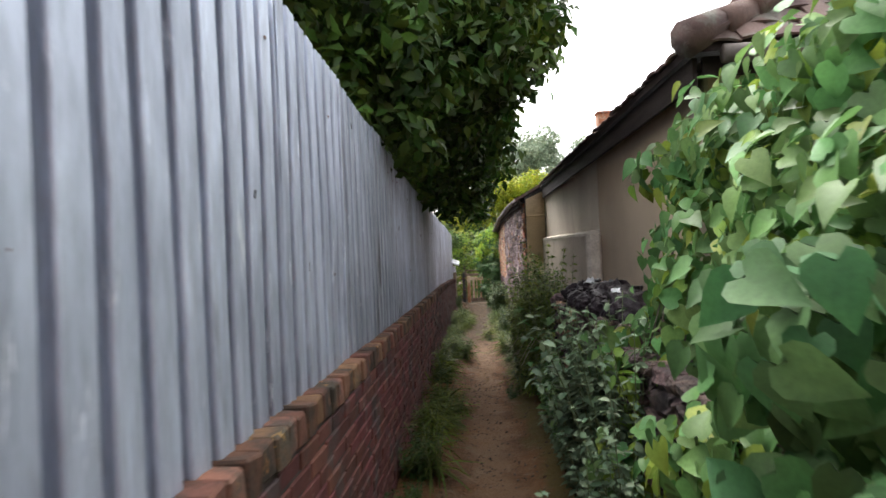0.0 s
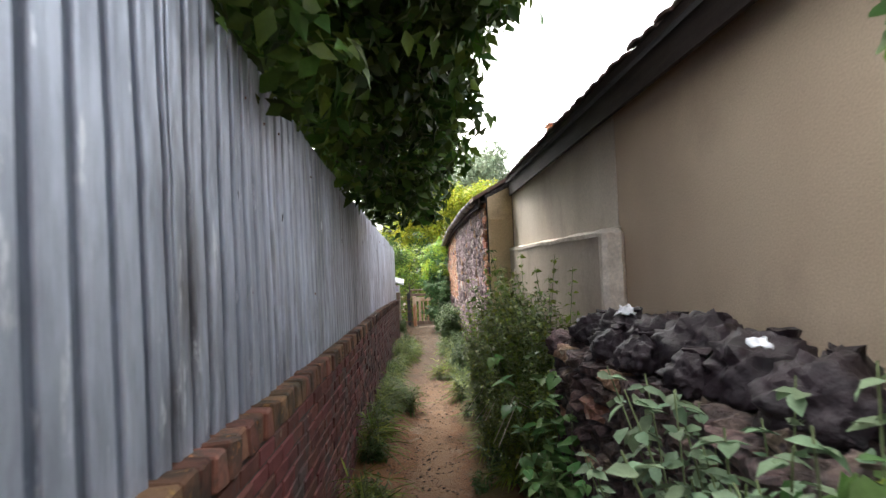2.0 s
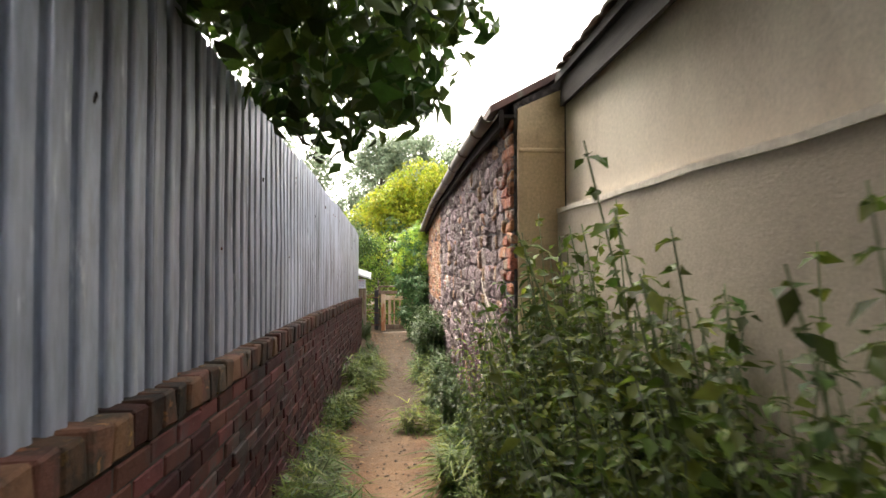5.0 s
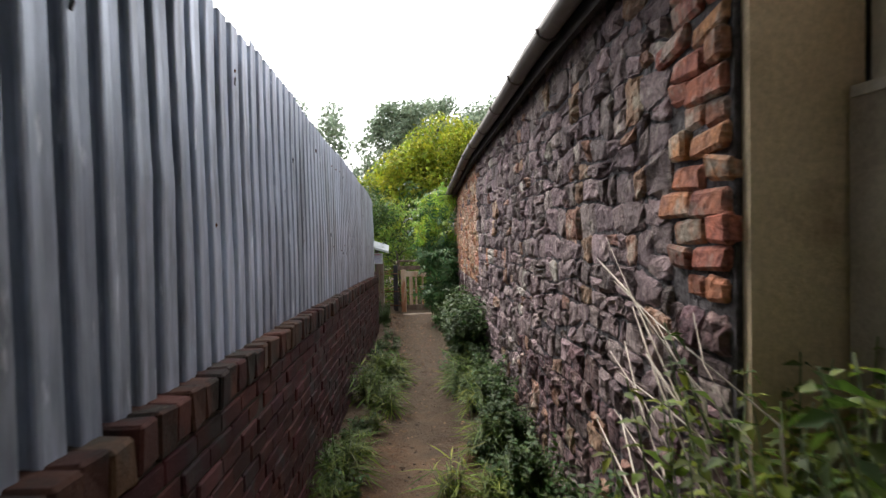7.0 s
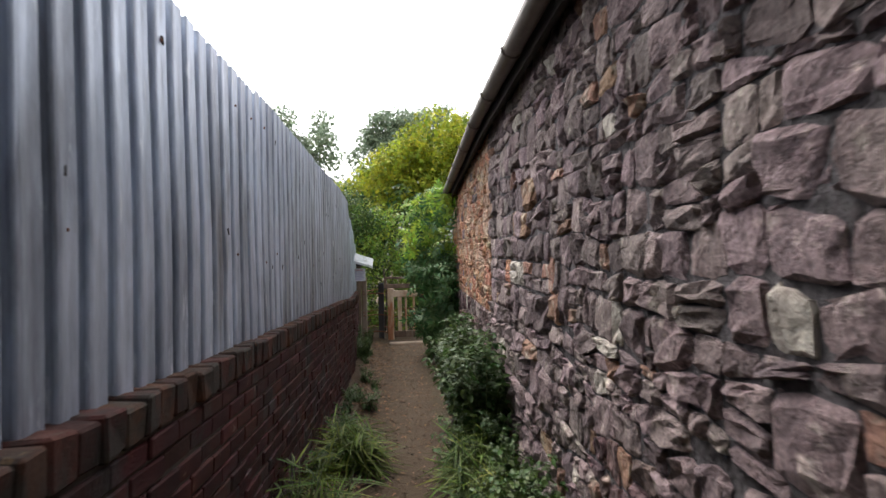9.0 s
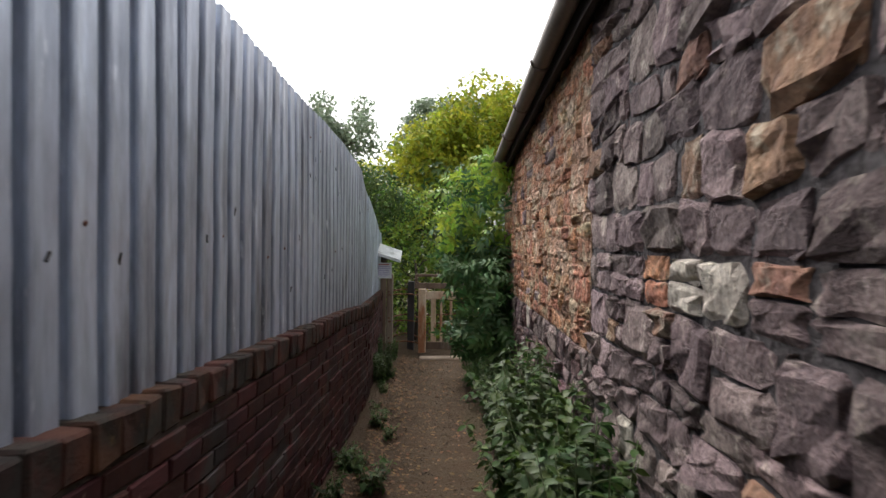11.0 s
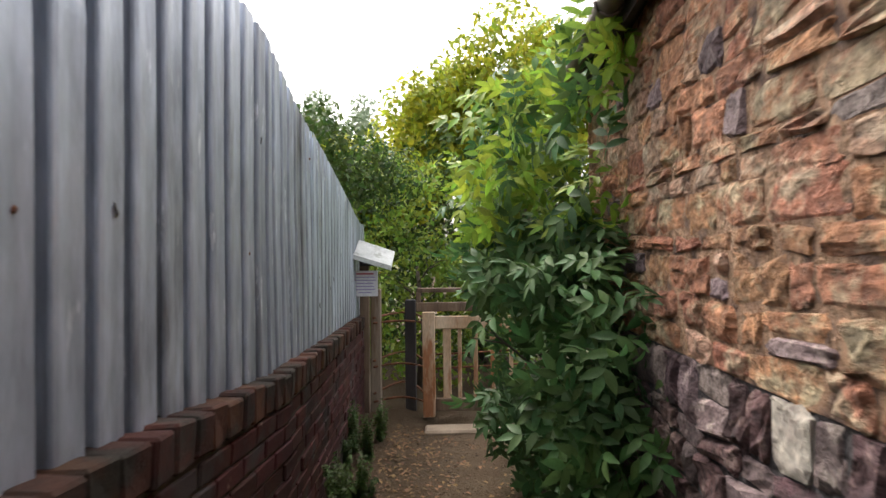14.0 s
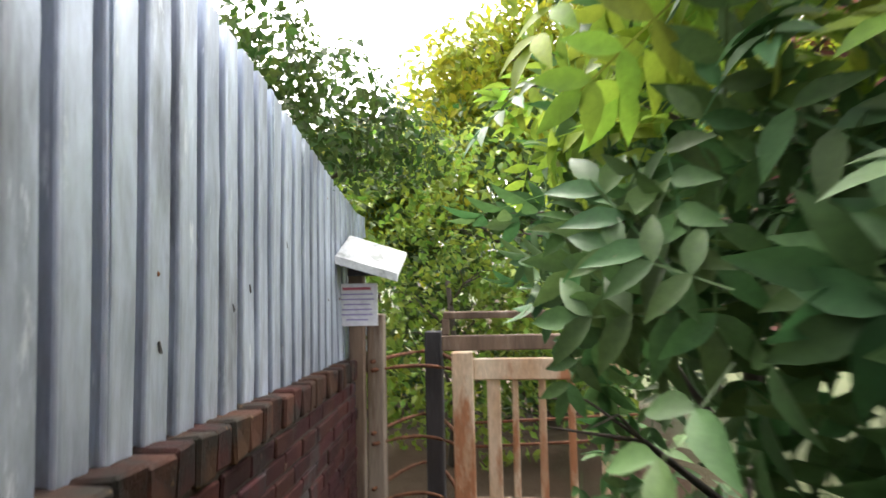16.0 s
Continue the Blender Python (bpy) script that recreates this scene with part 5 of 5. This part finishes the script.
def build_weeds():
    small = [weed("small_weed", 9, 0.22, 0.055, "simple", M_WEED, "low green weed growing at the foot of the wall", "weed", "weeds along the path", 5, 0.5) for _ in range(4)]
    pl = []
    for i in range(68):
        y = rng.uniform(2.5, 22)
        if 16.5 < y < 19 and rng.random() < 0.6:
            continue
        pl.append((fence_x(y) + 0.16 + abs(rng.normal(0, 0.1)), y, rng.uniform(0.35, 1.45) * (0.8 if 9 < y < 15 else 0.9)))
    for i in range(105):
        y = rng.uniform(6.5, 17)
        pl.append((0.86 - abs(rng.normal(0, 0.17)), y, rng.uniform(0.7, 1.6)))
    scatter(small, pl)
    tuft = [weed("grass_tuft", 14, 0.3, 0.26, "blade", M_NETTLE, "thin yellow-green grass tuft at the path edge", "grass tuft", "grass tufts along the path", 3, 0.35) for _ in range(3)]
    gp = []
    for i in range(38):
        y = rng.uniform(4, 16)
        gp.append((fence_x(y) + 0.2 + abs(rng.normal(0, 0.12)), y, rng.uniform(0.6, 1.35)))
    for i in range(26):
        gp.append((0.72 - abs(rng.normal(0, 0.16)), rng.uniform(6.5, 15.5), rng.uniform(0.7, 1.3)))
    scatter(tuft, gp)
    discard(tuft)
    discard(small)
    tall = [weed("nettle", 10, 1.15, 0.066, "simple", M_NETTLE, "tall yellow-green nettle clump beside the rendered wall", "nettle", "nettles beside the path", 17, 0.22) for _ in range(4)]
    pl = []
    for i in range(118):
        y = rng.uniform(6.4, 10.0)
        x = rng.uniform(0.6, 1.14)
        pl.append((x, y, rng.uniform(0.75, 1.15) * np.interp(x, (0.6, 0.8, 1.1), (0.65, 1.08, 1.38)) * (0.85 if y < 7.0 else 1.0)))
    scatter(tall, pl)
    discard(tall)
    bush = [weed("leafy_bush", 15, 0.75, 0.08, "oval", M_WEED, "low dark green leafy bush against the stone wall", "bush", "bushes by the stone wall", 12, 0.25) for _ in range(3)]
    pl = [(rng.uniform(0.64, 0.82), rng.uniform(15.2, 17.8), rng.uniform(0.95, 1.3)) for _ in range(26)]
    pl += [(rng.uniform(-0.75, -0.5), rng.uniform(20.2, 22.6), rng.uniform(0.3, 0.6)) for _ in range(7)]
    pl += [(rng.uniform(0.6, 0.82), rng.uniform(17.3, 20.3), rng.uniform(0.4, 0.8)) for _ in range(12)]
    pl += [(rng.uniform(0.6, 0.82), rng.uniform(10.8, 15.2), rng.uniform(0.5, 0.8)) for _ in range(14)]
    pl += [(rng.uniform(0.7, 0.84), rng.uniform(17.4, 18.5), rng.uniform(0.45, 0.7)) for _ in range(7)]
    scatter(bush, pl)
    discard(bush)
    silver = [weed("silvery_shrub", 8, 1.05, 0.086, "oval", M_SILVER, "grey-green shrub with long pointed leaves", "shrub", "grey-green shrubs before the rubble wall", 15, 0.3) for _ in range(3)]
    pl = [(0.44, 2.55, 1.1), (0.5, 2.2, 0.9), (0.62, 3.9, 1.15), (0.72, 3.4, 1.6), (0.62, 3.0, 1.1), (0.7, 4.3, 1.2), (0.76, 3.0, 1.7), (0.62, 4.6, 0.7), (0.76, 3.8, 1.9), (0.78, 3.5, 1.8), (0.78, 4.3, 1.55), (0.66, 3.7, 1.5), (0.66, 2.6, 1.3), (0.74, 4.0, 1.7), (0.86, 3.75, 1.8), (0.88, 4.0, 1.75), (0.84, 3.5, 1.6), (0.86, 4.2, 1.6)]
    scatter(silver, [(x, y, s * 0.69) for x, y, s in pl])
    discard(silver)
    lime = [weed("lime_green_shrub", 9, 0.8, 0.12, "oval", M_LIMELEAF, "yellow-green leafy shrub below the creeper", "shrub", "yellow-green shrubs below the creeper", 9, 0.3) for _ in range(2)]
    scatter(lime, [(0.74, 1.3, 0.9), (0.82, 1.5, 0.95), (0.7, 1.6, 0.75), (0.92, 3.4, 1.5), (0.9, 3.1, 1.4)])
    discard(lime)
    broad = [weed("bindweed_plant", 4, 1.15, 0.14, "heart", M_CREEPER, "upright bindweed with heart-shaped leaves", "bindweed", "bindweed at the rubble wall", 7, 0.18) for _ in range(2)]
    scatter(broad, [(0.68, 5.4, 0.85), (0.76, 5.75, 0.95), (0.7, 5.95, 0.7), (0.66, 5.1, 0.6)])
    discard(broad)


def build_creeper():
    root = empty("creeper", (1.0, 2.0, 0), "dense bindweed creeper with big heart-shaped leaves over the wall", "creeper")
    cl = []
    for i in range(205):
        y = rng.uniform(0.7, 3.5)
        z = rng.uniform(-0.1, 2.3) if y > 1.5 else rng.uniform(-0.1, 1.75)
        x = np.interp(z, (0, 0.7, 1.2, 2.3), (0.72, 0.74, 0.92, 1.25)) + rng.uniform(-0.08, 0.3)
        if (y > 3 and z > 1.15 and rng.random() < 0.6) or (y > 2.2 and z < 0.95 and rng.random() < 0.75):
            continue
        cl.append((x, y, z, 0.19, 0.24, 0.19))
    side = np.random.default_rng(12)
    cl += [(side.uniform(1.08, 1.28), side.uniform(2.1, 2.9), side.uniform(1.3, 1.95), 0.15, 0.2, 0.16) for _ in range(16)]
    p, n = clump_points(cl, 820, 0.35)
    n[:, 0] -= 0.9
    n[:, 1] -= 0.3
    keep = (p[:, 0] > 0.56) & ~((p[:, 0] > HX - 0.03) & (p[:, 1] > 3.37))
    p, n = p[keep], n[keep]
    big = [(side.uniform(0.58, 0.8), side.uniform(1.05, 1.6), side.uniform(0.55, 1.5), 0.16, 0.16, 0.2) for _ in range(9)]
    bp, bn = clump_points(big, 420, 0.4)
    bn += np.array((-0.9, -1.1, 0.2))
    near = bp[:, 0] > 0.54
    rel(leaf_cloud("broad_leaves", bp[near], bn[near], rng.uniform(0.09, 0.16, near.sum()), leaf_shape("heart"), M_BINDWEED, label="large drooping heart-shaped leaves", droop=1.6, tilt=0.3), root)
    lime = rng.random(len(p)) < 0.19
    rel(leaf_cloud("leaves", p[~lime], n[~lime], rng.uniform(0.05, 0.135, (~lime).sum()), leaf_shape("heart"), M_CREEPER, droop=0.9, tilt=0.4), root)
    rel(leaf_cloud("lime_leaves", p[lime], n[lime], rng.uniform(0.06, 0.13, lime.sum()), leaf_shape("heart"), M_LIMELEAF, label="yellow-green young leaves", droop=0.9, tilt=0.4), root)
    for i in range(22):
        y = rng.uniform(0.8, 3.2)
        path = [(0.85, y, -0.1), (0.85 + rng.uniform(-0.05, 0.1), y + rng.normal(0, 0.2), 0.8), (1.15, y + rng.normal(0, 0.3), 1.6)]
        rel(tubes_obj("stem", [(path, 0.008, 0.004, 5)], M_BARK), root)


def build_dry_stems():
    root = empty("dry_bramble", (0.75, 9.9, -0.2), "pale dead bramble stems leaning from the weeds against stone wall", "dead bramble")
    for i in range(15):
        y = 9.75 + rng.uniform(-0.12, 0.25)
        p0 = Vector((rng.uniform(0.68, 0.78), y, rng.uniform(0.25, 0.95)))
        run = rng.uniform(0.5, 1.1)
        p2 = Vector((rng.uniform(0.78, 0.85), y + run, p0.z + run * rng.uniform(0.0, 0.55)))
        mid = p0.lerp(p2, 0.5) + Vector((-0.03, 0, rng.uniform(0.0, 0.09)))
        low = Vector((0.75, y - 0.15, ground_z(0.75, y) - 0.02))
        r = rng.uniform(0.003, 0.008)
        rel(tubes_obj("stem", [([low, p0, mid, p2], r, r * 0.35, 5)], M_TWIG), root)


def build_arching_stems():
    root = empty("arching_bramble", (0.8, 8.0, -0.2), "bare arching bramble stems among the nettles", "bramble")
    for i in range(14):
        y = rng.uniform(6.9, 9.4)
        x = rng.uniform(0.85, 1.05)
        h = rng.uniform(0.35, 0.8)
        g = ground_z(x, y)
        reach = rng.uniform(0.3, 0.6)
        path = [(x, y, g - 0.02), (x - reach * 0.3, y - 0.1, g + h * 0.8), (x - reach * 0.65, y - 0.3, g + h), (x - reach, y - 0.55, g + h * 0.65)]
        r = rng.uniform(0.004, 0.007)
        rel(tubes_obj("stem", [(path, r, r * 0.4, 5)], M_TWIG), root)


def build_litter():
    n = 5600
    y = np.where(rng.random(n) < 0.5, rng.uniform(1, 22.3, n), rng.uniform(15, 22.5, n))
    x = np.where(rng.random(n) < 0.6, -0.5 + abs(rng.normal(0, 0.22, n)), rng.uniform(-0.5, 0.8, n))
    x = np.maximum(x, [fence_x(v) + 0.12 for v in y])
    z = np.array([ground_z(a, b) for a, b in zip(x, y)]) + 0.008
    up = np.tile((0, 0, 2.0), (n, 1))
    ob = leaf_cloud("leaf_litter", np.stack([x, y, z], 1), up, rng.uniform(0.02, 0.055, n), leaf_shape("simple"), M_LITTER, droop=0, tilt=0.3)
    tagged(ob, "scattered dry brown leaves on the path", "leaf litter", kind="stuff")
    n = 2800
    vs, fs = [], []
    t = np.array([(1, 0, 0), (0, 1, 0), (-1, 0, 0), (0, -1, 0), (0, 0, 0.7), (0, 0, -0.7)])
    f0 = [(0, 1, 4), (1, 2, 4), (2, 3, 4), (3, 0, 4), (1, 0, 5), (2, 1, 5), (3, 2, 5), (0, 3, 5)]
    for i in range(n):
        yy, xx = rng.uniform(1, 22.5), rng.normal(0.1, 0.3)
        if not fence_x(yy) + 0.1 < xx < 0.85:
            continue
        s = rng.uniform(0.004, 0.018)
        o = len(vs)
        vs += [tuple(v * s * rng.uniform(0.6, 1.3, 3) + np.array((xx, yy, ground_z(xx, yy)))) for v in t]
        fs += [tuple(k + o for k in f) for f in f0]
    tagged(mesh_obj("pebbles", vs, fs, M_PEBBLE, smooth=True), "small pale pebbles on the dirt path", "pebbles", kind="stuff")


build_weeds()
build_creeper()
build_dry_stems()
build_arching_stems()
build_litter()
build_coping()
build_bricks()
